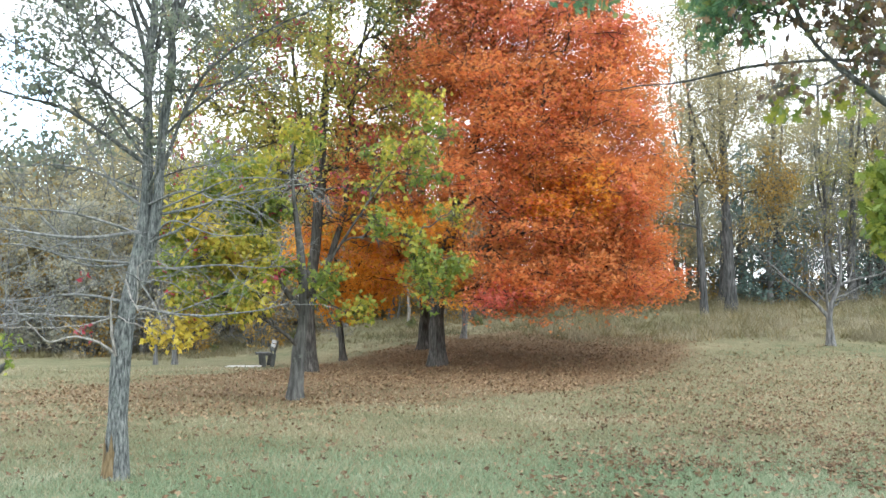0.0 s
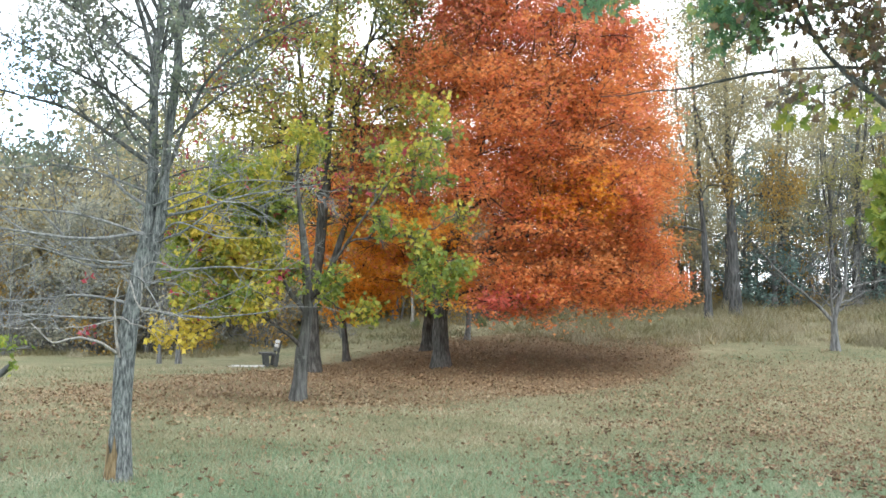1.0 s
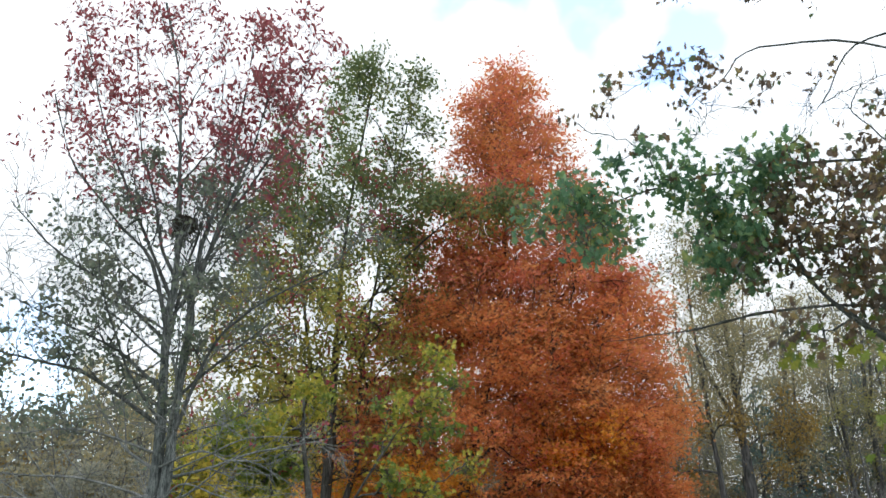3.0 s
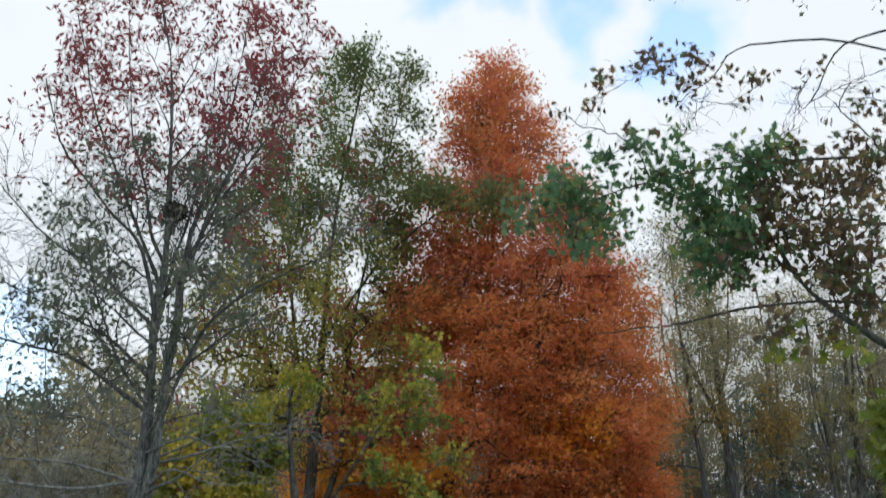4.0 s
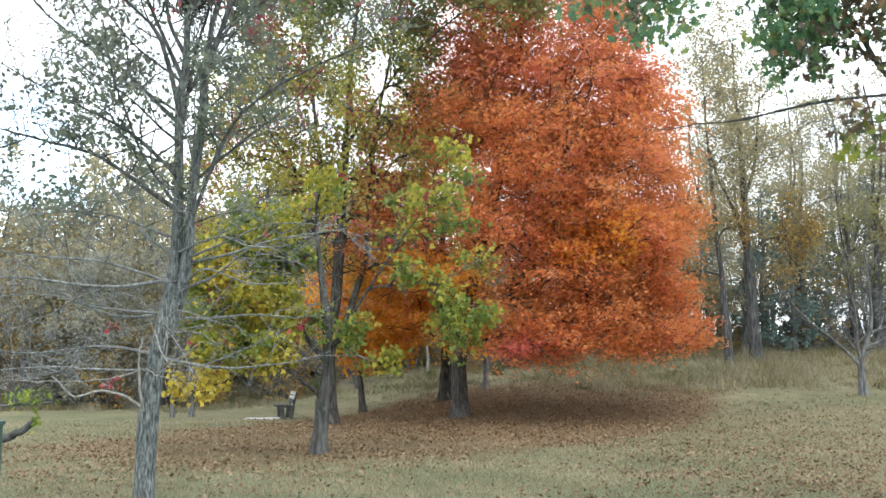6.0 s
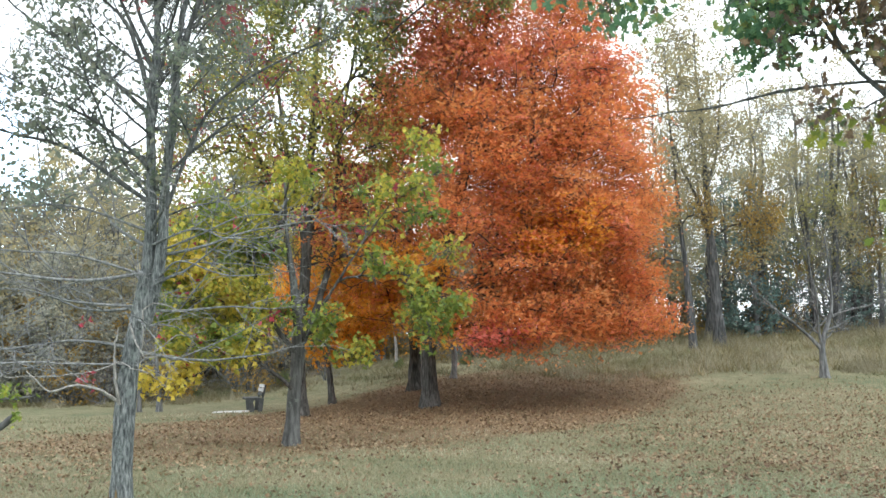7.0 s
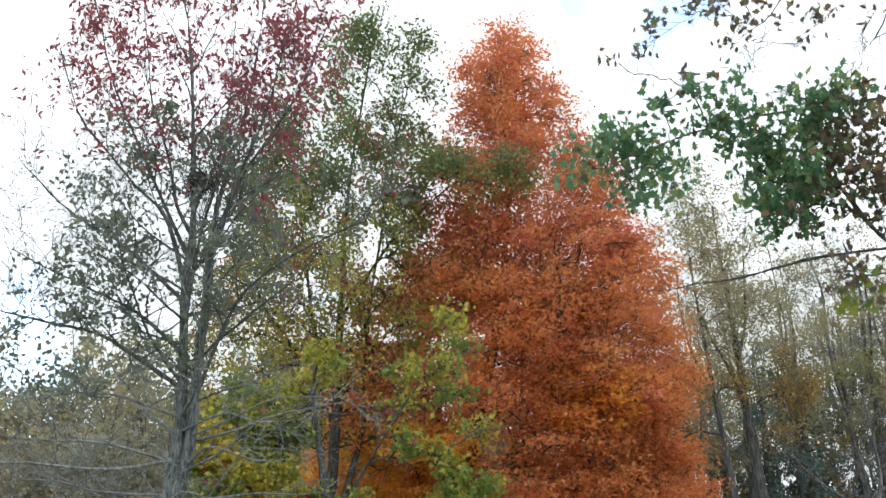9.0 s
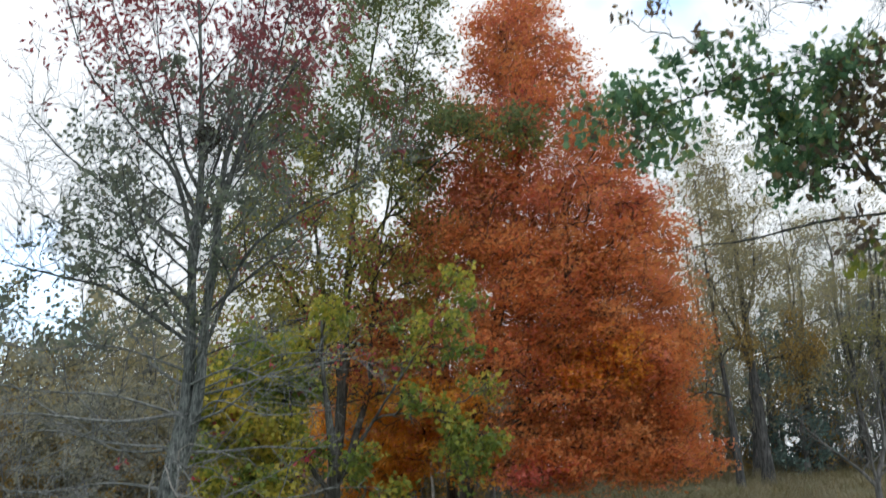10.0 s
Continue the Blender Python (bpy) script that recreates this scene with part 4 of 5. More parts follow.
# ---- tall thin-leaved tree behind it ----
def tall_tree():
    def green_top(p, rng):
        return (p[:, 2] > 10.5 + rng.normal(0, 1.0, len(p))) & (rng.uniform(0, 1, len(p)) < 0.8) & (patchy(p, 2.2) > 0.36)

    def yellow_mid(p, rng):
        away = np.hypot(p[:, 0] - 0.4, p[:, 1]) > np.where(p[:, 2] < 7.5, 1.7, 0.5)
        return (p[:, 2] < 11.5) & away & (rng.uniform(0, 1, len(p)) < np.where(p[:, 2] < 6.5, 0.4, 0.85)) & (patchy(p, 2.4) > 0.36)

    def red_bits(p, rng):
        return (p[:, 2] > 5) & (p[:, 2] < 15) & (rng.uniform(0, 1, len(p)) < 0.75) & (patchy(p, 2.7, 4.0) > 0.64)

    make_tree("tall_mixed_colour_tree", stand(-3.96, 27.0), "tall dark-trunked tree with thin green, yellow and red autumn leaves", 17,
              [([(0, 0, 0), (-0.05, 0, 2.0), (0.2, 0, 4.37), (0.33, 0, 6.94), (0.48, 0, 9.5), (0.7, 0, 12.5), (1.6, 0, 17.8)], 0.235, 0.02),
               ([(-0.02, 0.0, 2.0), (0.55, 0.1, 3.2), (1.0, 0.2, 4.8), (1.15, 0.2, 7.0), (1.6, 0.3, 10.5), (2.9, 0.3, 17.2)], 0.13, 0.015),
               ([(0.2, 0.0, 4.3), (0.0, 0.0, 6.0), (-0.5, 0.0, 8.5), (-0.9, 0, 12.0), (-0.8, 0, 15)], 0.09, 0.012),
               ([(0.5, 0.0, 8.4), (2.0, -1.0, 10.2), (3.6, -1.8, 11.4), (4.9, -2.0, 12.0)], 0.06, 0.012)],
              [], [dict(count=6, span=1.0, lo=0.3, angle=(28, 62), rise=0.03, thin=0.006), dict(count=4, span=0.5, angle=(25, 60), steps=3, thin=0.004)],
              BARK_DARK, [
                  ("olive green leaves", OLIVE, LEAF_LOBED, 0.125, 10, 0.18, green_top, 0.7),
                  ("olive, yellow and russet leaves", MIXED, LEAF_LOBED, 0.115, 8, 0.2, yellow_mid, 0.7),
                  ("crimson leaves in tufts", TUFT_RED, LEAF_LOBED, 0.1, 5, 0.12, red_bits, 0.7), ("yellow leaves", YELLOW, LEAF_LOBED, 0.12, 4, 0.10, lambda p, rng: (p[:, 2] < 9) & (rng.uniform(0, 1, len(p)) < 0.12), 0.7)],
              crown=lambda rng: np.concatenate([crown_points(rng, 290, [(3.8, -0.6, 0, 2.2), (6, -0.6, 0, 3.8), (9, -0.1, 0, 3.6), (12, 0.4, 0, 3.1), (15, 0.9, 0, 2.8), (17, 1.5, 0, 2.1), (18.3, 2.0, 0, 0.9)]),
                                                clump_points(rng, [((3.2, -1.8, 12.4), (1.2, 0.8, 0.45), 7), ((4.9, -2.1, 11.9), (1.4, 0.8, 0.4), 8), ((-2.6, -1.0, 9.0), (1.2, 1.0, 2.0), 14), ((-2.3, -1.0, 12.0), (1.0, 1.0, 1.5), 10)])]), tip=0.012, low=0.2)


tall_tree()


# ---- the orange maple and its neighbours ----
def orange_maple():
    def zone(kind):
        def choose(p, rng):
            r = 0.62 * rng.uniform(0, 1, len(p)) + 0.6 * patchy(p, 1.9) - 0.08
            gold = ((p[:, 0] < 0.7) & (p[:, 2] < 4.8) & (r < 0.72)) | ((np.abs(p[:, 0] - 3.6) < 1.2) & (np.abs(p[:, 2] - 5.0) < 0.8) & (r < 0.45))
            scarlet = near(p, (1.7, -3.9, 2.0), (1.05, 1.2, 0.4)) & (r < 0.6)
            gold = gold & ~scarlet
            red = ~gold & ~scarlet & (((p[:, 2] > 9) & (r < 0.5)) | (r < 0.28))
            thin = (rng.uniform(0, 1, len(p)) < np.where(p[:, 2] > 8, 0.95, 0.97)) & (patchy(p, 2.3, 3.0) > np.where(p[:, 2] > 8, 0.15, 0.02))
            return {"gold": gold, "red": red, "scarlet": scarlet, "orange": ~gold & ~red & ~scarlet}[kind] & thin
        return choose

    profile = [(2.2, 3.2, -0.3, 3.2), (2.8, 2.3, 0, 4.7), (4.0, 1.9, 0, 5.1), (7.0, 2.2, 0, 5.1), (8.8, 2.4, 0, 4.7), (10.5, 2.3, 0, 4.0), (13.0, 2.4, 0, 3.0), (15.0, 2.45, 0, 2.3), (16.8, 2.35, 0, 1.6), (18.2, 2.3, 0, 0.75), (18.8, 2.3, 0, 0.35)]
    make_tree("orange_maple_tree", stand(-0.16, 28.5), "large sugar maple ablaze with orange and red foliage", 5,
              [([(0, 0, 0), (0, 0, 1.9), (0.45, 0, 4.4), (1.2, 0, 7.1), (1.9, 0, 11.0), (2.2, 0, 15.0), (2.3, 0, 18.4)], 0.27, 0.02),
               ([(0.05, 0.0, 2.2), (1.3, -0.6, 3.6), (2.8, -1.2, 5.5), (3.6, -1.0, 9.0), (3.6, -0.6, 12.5)], 0.12, 0.015),
               ([(0.05, -0.1, 2.3), (0.9, -1.8, 3.2), (2.2, -3.2, 3.9), (3.9, -4.2, 4.1)], 0.075, 0.012),
               ([(0.0, -0.1, 2.6), (0.3, -1.7, 4.2), (1.0, -3.2, 5.9), (1.5, -4.2, 7.4)], 0.07, 0.012),
               ([(0.1, 0.0, 2.1), (1.8, -1.6, 2.6), (3.6, -2.6, 2.8), (5.4, -2.8, 2.9)], 0.06, 0.010),
               ([(0.5, 0.0, 4.6), (1.8, -1.8, 5.5), (3.4, -3.0, 6.3), (5.0, -3.2, 7.0)], 0.06, 0.010),
               ([(1.2, 0.0, 7.1), (2.6, -1.6, 8.6), (4.0, -2.2, 10.0), (4.9, -2.2, 11.0)], 0.05, 0.010)], [],
              [dict(count=6, span=0.95, lo=0.25, angle=(30, 75), flat=0.18, rise=-0.01, thin=0.006), dict(count=4, span=0.5, angle=(25, 65), flat=0.18, rise=-0.03, steps=2, thin=0.004)],
              BARK_DARK, [
                  ("orange leaves", ORANGE, LEAF_LOBED, 0.108, 10, 0.24, zone("orange"), 0.35),
                  ("red-orange leaves", RED_ORANGE, LEAF_LOBED, 0.105, 9, 0.22, zone("red"), 0.35),
                  ("scarlet leaves on the lowest sprays", SCARLET, LEAF_LOBED, 0.11, 9, 0.15, zone("scarlet"), 0.35),
                  ("golden leaves low in the crown", GOLD, LEAF_LOBED, 0.115, 11, 0.2, zone("gold"), 0.35)],
              crown=lambda rng: np.concatenate([crown_points(rng, 620, profile, 0.42), crown_points(rng, 100, [(11.5, 2.4, 0, 3.5), (13.5, 2.45, 0, 2.9), (16.0, 2.5, 0, 1.9), (18.6, 2.3, 0, 0.45)], 0.6), clump_points(rng, [((2.2, -3.9, 2.05), (1.3, 0.6, 0.16), 13), ((4.2, -2.6, 2.3), (0.9, 1.2, 0.15), 8), ((5.6, -1.8, 2.3), (0.8, 1.2, 0.18), 8), ((3.2, -3.4, 2.7), (1.0, 1.0, 0.15), 6), ((5.9, -0.6, 3.0), (0.7, 1.2, 0.2), 6), ((6.4, -0.5, 2.5), (0.5, 0.6, 0.2), 3), ((5.3, -0.3, 10.8), (0.9, 1.2, 0.9), 8), ((5.6, -0.3, 9.3), (0.9, 1.3, 1.1), 11), ((4.8, -0.3, 11.2), (0.8, 1.2, 0.8), 7), ((3.2, -0.6, 8.6), (1.8, 1.8, 1.1), 24), ((2.6, -0.6, 10.5), (1.4, 1.5, 0.9), 14), ((6.9, -0.4, 2.35), (0.6, 0.8, 0.15), 6), ((5.2, 0.0, 3.6), (1.8, 2.4, 1.1), 40), ((4.6, 0.0, 6.5), (2.2, 2.4, 1.5), 24), ((3.6, -3.0, 5.6), (1.4, 0.8, 0.9), 16), ((2.2, -3.4, 6.6), (1.3, 0.7, 0.8), 12), ((3.3, -3.6, 4.5), (1.5, 0.7, 0.8), 20), ((4.8, -3.0, 5.3), (1.0, 0.8, 0.8), 12), ((4.3, -1.0, 9.3), (1.7, 2.0, 1.8), 12), ((0.7, -0.6, 9.4), (1.4, 1.5, 1.3), 24), ((1.2, -0.4, 11.6), (1.2, 1.3, 1.0), 12), ((6.0, -0.3, 7.8), (0.9, 1.6, 1.1), 9), ((6.6, -0.3, 6.2), (1.0, 1.6, 1.2), 12)])]), tip=0.011, low=0.1, lie=0.45)


orange_maple()


def back_maples():
    every = lambda p, rng: np.full(len(p), True)
    low = lambda p, rng: (p[:, 2] < 4.5) & (rng.uniform(0, 1, len(p)) < 0.7)
    fine = [dict(count=7, span=1.1, lo=0.3, angle=(30, 65), flat=0.5, thin=0.006), dict(count=4, span=0.5, angle=(25, 65), steps=3, thin=0.004)]
    make_tree("orange_maple_tree", stand(-0.66, 33.0), "second orange maple standing close behind the large one", 31,
              [([(0, 0, 0), (0.02, 0, 2.0), (-0.1, 0, 5.0), (0.1, 0, 9.0), (0.6, 0, 13.5)], 0.25, 0.02)],
              [],
              fine, BARK_DARK, [("orange leaves", ORANGE, LEAF_KITE, 0.16, 5, 0.14, every, 0.6), ("golden leaves", GOLD, LEAF_LOBED, 0.16, 6, 0.14, low, 0.6)],
              crown=lambda rng: crown_points(rng, 80, [(2.4, -1.5, 0, 2.6), (4, -1.2, 0, 3.4), (8, 0, 0, 3.0), (11, 0.3, 0, 2.0), (13, 0.5, 0, 0.5)], 0.3), tip=0.012)
    make_tree("slender_golden_tree", stand(-3.5, 32.0), "slender leaning tree with golden orange leaves", 37,
              [([(0, 0, 0), (-0.1, 0, 1.0), (-0.22, 0, 2.0), (-0.3, 0, 4.0), (-0.1, 0, 8.0)], 0.13, 0.02)],
              [],
              fine, BARK_DARK, [("golden leaves", GOLD, LEAF_LOBED, 0.15, 5, 0.12, every, 0.6)],
              crown=lambda rng: np.concatenate([crown_points(rng, 42, [(2.3, 0.2, 0, 1.2), (4, 0, 0, 1.9), (6, 0, 0, 1.6), (8, 0, 0, 0.5)]), clump_points(rng, [((0.5, -0.9, 2.25), (1.2, 0.6, 0.35), 14)])]), tip=0.01)


back_maples()


# ---- near oak whose boughs hang in from the side ----
def near_oak():
    base = (5.6, 7.4, 0.0)
    stems = [
        ([(0, 0, 0), (0.05, 0, 2.0), (0.0, 0.1, 4.0), (0.1, 0.1, 6.5), (0.0, 0, 9.0)], 0.27, 0.06),
        (rel(base, (5.62, 7.4, 3.0), (4.3, 6.7, 3.42), (3.26, 6.5, 3.47), (2.45, 7.0, 3.59), (2.03, 7.3, 3.54), (1.29, 7.6, 3.52)), 0.027, 0.005),
        (rel(base, (5.62, 7.4, 2.3), (4.2, 6.8, 2.75), (3.25, 6.5, 3.24), (2.86, 6.7, 3.75), (2.6, 6.9, 4.5)), 0.045, 0.010),
        (rel(base, (5.62, 7.4, 4.2), (4.3, 6.7, 4.60), (3.3, 6.5, 4.70), (2.3, 7.0, 4.86), (1.5, 6.8, 4.6), (0.95, 6.7, 4.42)), 0.024, 0.004),
        (rel(base, (5.62, 7.4, 5.0), (4.4, 6.4, 5.75), (3.53, 6.5, 5.8), (3.17, 6.6, 5.34), (3.0, 6.6, 5.2)), 0.016, 0.003),
        (rel(base, (5.62, 7.4, 4.6), (4.0, 6.5, 5.6), (2.78, 6.6, 5.84), (2.34, 6.6, 5.5), (2.1, 6.6, 5.3)), 0.014, 0.003),
        (rel(base, (5.62, 7.4, 3.6), (4.2, 6.6, 4.0), (3.3, 6.5, 4.15), (2.5, 6.8, 4.35)), 0.030, 0.006),
        (rel(base, (5.62, 7.4, 5.5), (4.5, 6.2, 6.3), (3.6, 5.8, 6.7), (2.7, 5.9, 7.0)), 0.032, 0.004),
    ]
    limbs = [dict(count=14, lo=0.45, hi=0.98, reach=[(3, 2.4), (9, 1.6)], rise_angle=[(3, 15), (9, 45)], side=(-1.4, 1.6))]
    clumps = [((1.09, 6.7, 4.46), (0.2, 0.25, 0.13), 6), ((0.8, 6.7, 4.38), (0.16, 0.2, 0.09), 4), ((1.12, 6.6, 4.14), (0.16, 0.2, 0.12), 5), ((1.33, 6.7, 4.32), (0.14, 0.2, 0.12), 4), ((1.57, 6.6, 4.8), (0.22, 0.25, 0.15), 6), ((1.8, 6.6, 4.6), (0.2, 0.25, 0.13), 5),
              ((2.4, 6.6, 4.76), (0.18, 0.25, 0.16), 6), ((2.15, 6.6, 4.31), (0.2, 0.3, 0.16), 8), ((2.55, 6.6, 4.36), (0.24, 0.3, 0.2), 12), ((1.99, 6.6, 4.05), (0.16, 0.25, 0.12), 5), ((2.34, 6.6, 3.95), (0.24, 0.3, 0.16), 9), ((2.79, 6.5, 4.86), (0.24, 0.3, 0.18), 8), ((2.8, 6.5, 4.55), (0.24, 0.3, 0.18), 10), ((2.1, 6.5, 3.78), (0.2, 0.25, 0.1), 5), ((2.74, 6.5, 3.86), (0.16, 0.25, 0.1), 4), ((2.62, 6.5, 4.1), (0.2, 0.25, 0.16), 7),
              ((1.83, 6.6, 5.59), (0.2, 0.2, 0.09), 5), ((2.15, 6.6, 5.5), (0.12, 0.2, 0.1), 4), ((2.15, 6.6, 5.22), (0.1, 0.2, 0.14), 4), ((2.06, 6.6, 4.98), (0.12, 0.2, 0.1), 4), ((1.45, 6.6, 5.35), (0.16, 0.2, 0.12), 3), ((1.2, 6.7, 5.2), (0.12, 0.2, 0.08), 2), ((2.52, 6.5, 5.27), (0.22, 0.3, 0.07), 4), ((3.06, 6.4, 5.22), (0.28, 0.3, 0.12), 6), ((3.32, 6.3, 5.1), (0.2, 0.3, 0.2), 5),
              ((3.05, 6.4, 4.2), (0.26, 0.3, 0.24), 12), ((3.3, 6.3, 4.5), (0.26, 0.3, 0.24), 10), ((2.95, 6.4, 3.75), (0.24, 0.3, 0.24), 10), ((3.15, 6.4, 3.55), (0.26, 0.3, 0.26), 10), ((2.97, 6.4, 3.3), (0.16, 0.25, 0.12), 4), ((3.3, 6.2, 3.9), (0.3, 0.3, 0.3), 8), ((2.6, 6.7, 3.36), (0.12, 0.2, 0.1), 4),
              ((3.4, 5.9, 6.2), (0.6, 0.5, 0.5), 9), ((2.5, 6.1, 6.2), (0.8, 0.4, 0.2), 8), ((3.9, 6.3, 5.0), (0.5, 0.5, 0.6), 10), ((2.9, 5.95, 6.6), (0.9, 0.4, 0.25), 8), ((4.62, 9.0, 2.6), (0.22, 0.25, 0.3), 9), ((4.7, 9.0, 3.0), (0.22, 0.25, 0.2), 6)]

    def world_of(p):
        return p + np.array(base)

    def green(p, rng):
        q = world_of(p)
        return (q[:, 2] < 4.92 + 0.12 * rng.normal(0, 1, len(p))) & (q[:, 0] + 0.25 * (4.6 - q[:, 2]) < 2.65 + 0.15 * rng.normal(0, 1, len(p))) & (patchy(q, 7.0) > 0.46) & (q[:, 2] > 3.6)

    def brown(p, rng):
        q = world_of(p)
        return (q[:, 2] > 3.2) & (~((q[:, 2] < 4.92) & (q[:, 0] + 0.25 * (4.6 - q[:, 2]) < 2.6)) | (rng.uniform(0, 1, len(p)) < 0.12)) & (rng.uniform(0, 1, len(p)) < 0.7) & ((q[:, 2] < 4.6) | (patchy(q, 4.0) > 0.46))

    def low_green(p, rng):
        return world_of(p)[:, 2] < 3.15

    root = make_tree("near_oak_tree", base, "oak with long grey boughs carrying lobed green and browning leaves", 41, stems, limbs,
                     [dict(count=3, span=0.3, angle=(30, 65), thin=0.003, lo=0.5), dict(count=2, span=0.16, angle=(30, 60), steps=3, thin=0.002)],
                     BARK_GREY, [("green lobed leaves", OAK_GREEN, LEAF_OAK, 0.078, 9, 0.06, green, 1.0), ("fresh green leaves on a low spray", BRIGHT_GREEN, LEAF_OAK, 0.12, 9, 0.08, low_green, 1.0), ("browning lobed leaves", OAK_BROWN, LEAF_OAK, 0.072, 6, 0.05, brown, 1.0)],
                     crown=lambda rng: clump_points(rng, clumps) - np.array(base), tip=0.004, low=0.3, single_leaves=300, limb_bark=BARK_LIMB)
    return root


near_oak()


# ---- right-hand small bare tree ----
def bare_fruit_tree():
    spread = dict(reach=[(1, 1.8), (4, 1.3)], rise_angle=[(1, 20), (4, 55)], wobble=0.14, rise=0.05)
    make_tree("small_bare_tree", stand(12.8, 30.0), "small bare grey tree forking low at the lawn edge", 51,
              [([(0, 0, 0), (-0.03, 0, 0.95), (0.12, 0, 1.5), (0.38, 0, 2.3), (0.4, 0, 3.3), (0.3, 0, 4.8)], 0.135, 0.015),
               ([(-0.03, 0, 0.9), (-0.55, 0.1, 1.5), (-1.65, 0.2, 2.5), (-2.7, 0.2, 3.7)], 0.075, 0.01),
               ([(-0.03, 0, 1.0), (-0.2, -0.2, 1.8), (-0.3, -0.4, 2.8), (-0.6, -0.5, 4.4)], 0.06, 0.01),
               ([(0.3, 0, 2.0), (1.0, -0.1, 2.2), (1.8, 0, 2.35), (2.6, 0.1, 2.8)], 0.045, 0.008)],
              [dict(count=16, lo=0.3, hi=1.0, **spread)] + [dict(count=10, lo=0.25, hi=1.0, **spread)] * 3,
              [dict(count=5, ratio=0.5, thin=0.006, rise=0.04), dict(count=5, ratio=0.5, steps=3, thin=0.004, rise=0.04)], BARK_WOODS, [])


bare_fruit_tree()


# ---- woodland: a few grown kinds, each set out many times ----
def woodland():
    some = lambda share: (lambda p, rng: (rng.uniform(0, 1, len(p)) < 1.25 * share) & (patchy(p, 1.5) > 0.40))
    fine = [dict(count=3, span=1.3, lo=0.3, steps=2, thin=0.010, rise=0.03), dict(count=3, span=0.75, steps=1, thin=0.008, rise=0.02)]
    G = "woodland trees"

    def tall(seed, h, lean, material, share, text, each=17):
        return make_tree("woodland_tree", (0, 0, 0), text, seed,
                         [([(0, 0, 0), (0.15 * lean, 0, h * 0.15), (0.1 * lean, 0.1, h * 0.3), (0.5 * lean, 0.2, h * 0.5), (0.2 * lean, 0.3, h * 0.7), (0.5 * lean, 0, h * 0.86)], 0.22, 0.02),
                          ([(0.2 * lean, 0.05, h * 0.38), (-0.5 * lean, 0.2, h * 0.55), (-0.8 * lean, 0.2, h * 0.78)], 0.10, 0.02)],
                         [], fine, BARK_SHADED, [("thin woodland leaves", material, LEAF_KITE, 0.125, each, 0.2, some(share), 0.6)] if share else [], group=G, single_limbs=False, twig_bark=TWIG_WOODS,
                         crown=lambda rng: crown_points(rng, 64, [(h * 0.2, 0.2 * lean, 0, 2.4), (h * 0.4, 0.2 * lean, 0, 3.7), (h * 0.7, 0.2 * lean, 0, 3.3), (h * 0.95, 0.3 * lean, 0, 1.0)]), tip=0.012, low=0.25)

    def bush(seed, h, material, share, text, name="woodland_shrub", size=0.16, each=6):
        rng = np.random.default_rng(seed)
        stems, limbs = [], []
        for k in range(5):
            a, t = k * 0.9 + rng.uniform(0, 0.6), rng.uniform(0.25, 0.7)
            top = h * rng.uniform(0.6, 1.0)
            c, s = math.cos(a), math.sin(a)
            stems.append(([(0.15 * c, 0.15 * s, 0), (0.5 * t * c * h * 0.4, 0.5 * t * s * h * 0.4, top * 0.4), (t * c * h * 0.6, t * s * h * 0.6, top)], 0.05, 0.01))
            limbs.append(dict(count=8, lo=0.12, hi=1.0, reach=[(0, h * 0.36), (h, h * 0.16)], rise_angle=[(0, 20), (h, 45)], wobble=0.18, rise=0.02))
        return make_tree(name, (0, 0, 0), text, seed, stems, limbs, [dict(count=4, ratio=0.6, steps=2, thin=0.009), dict(count=4, ratio=0.7, steps=1, thin=0.007)], BARK_WOODS,
                         [("small autumn leaves", material, LEAF_KITE, size, each, 0.14, some(share), 0.6)] if share else [], category="shrub", group="woodland shrubs", twig_bark=TWIG_WOODS, single_limbs=False)

    def cedar(seed):
        return make_tree("cedar_tree", (0, 0, 0), "blue-green cedar at the wood edge", seed, [([(0, 0, 0), (0.05, 0, 3), (0, 0, 8.5)], 0.16, 0.02)],
                         [dict(count=46, lo=0.05, hi=0.99, reach=[(0, 1.9), (3, 1.8), (8.5, 0.25)], rise_angle=[(0, 8), (8, 45)], wobble=0.08)],
                         [dict(count=5, ratio=0.38, steps=2, thin=0.006), dict(count=3, ratio=0.5, steps=1, thin=0.005)], BARK_WOODS,
                         [("blue-green needles", CEDAR, LEAF_KITE, 0.18, 6, 0.12, lambda p, rng: rng.uniform(0, 1, len(p)) < 0.62, 0.2)], group=G, single_limbs=False)

    def hedge(seed, h, material, share, text, each=14):
        c = [(0.15, 0.0), (-0.4, 0.3), (0.5, -0.3), (-0.1, -0.5)]
        return make_tree("thicket_tree", (0, 0, 0), text, seed, [([(x * 0.4, y * 0.4, 0), (x, y, h * 0.3), (x * 3.2, y * 3.2, h * 0.85)], 0.10, 0.02) for x, y in c], [], fine, BARK_WOODS,
                         [("thin autumn leaves", material, LEAF_KITE, 0.17, each, 0.22, some(share), 0.6)], group=G, single_limbs=False, twig_bark=TWIG_WOODS,
                         crown=lambda rng: crown_points(rng, 64, [(0.8, 0, 0, 2.0), (h * 0.35, 0, 0, 2.9), (h * 0.7, 0, 0, 2.5), (h, 0, 0, 0.7)]), tip=0.010, low=0.05)

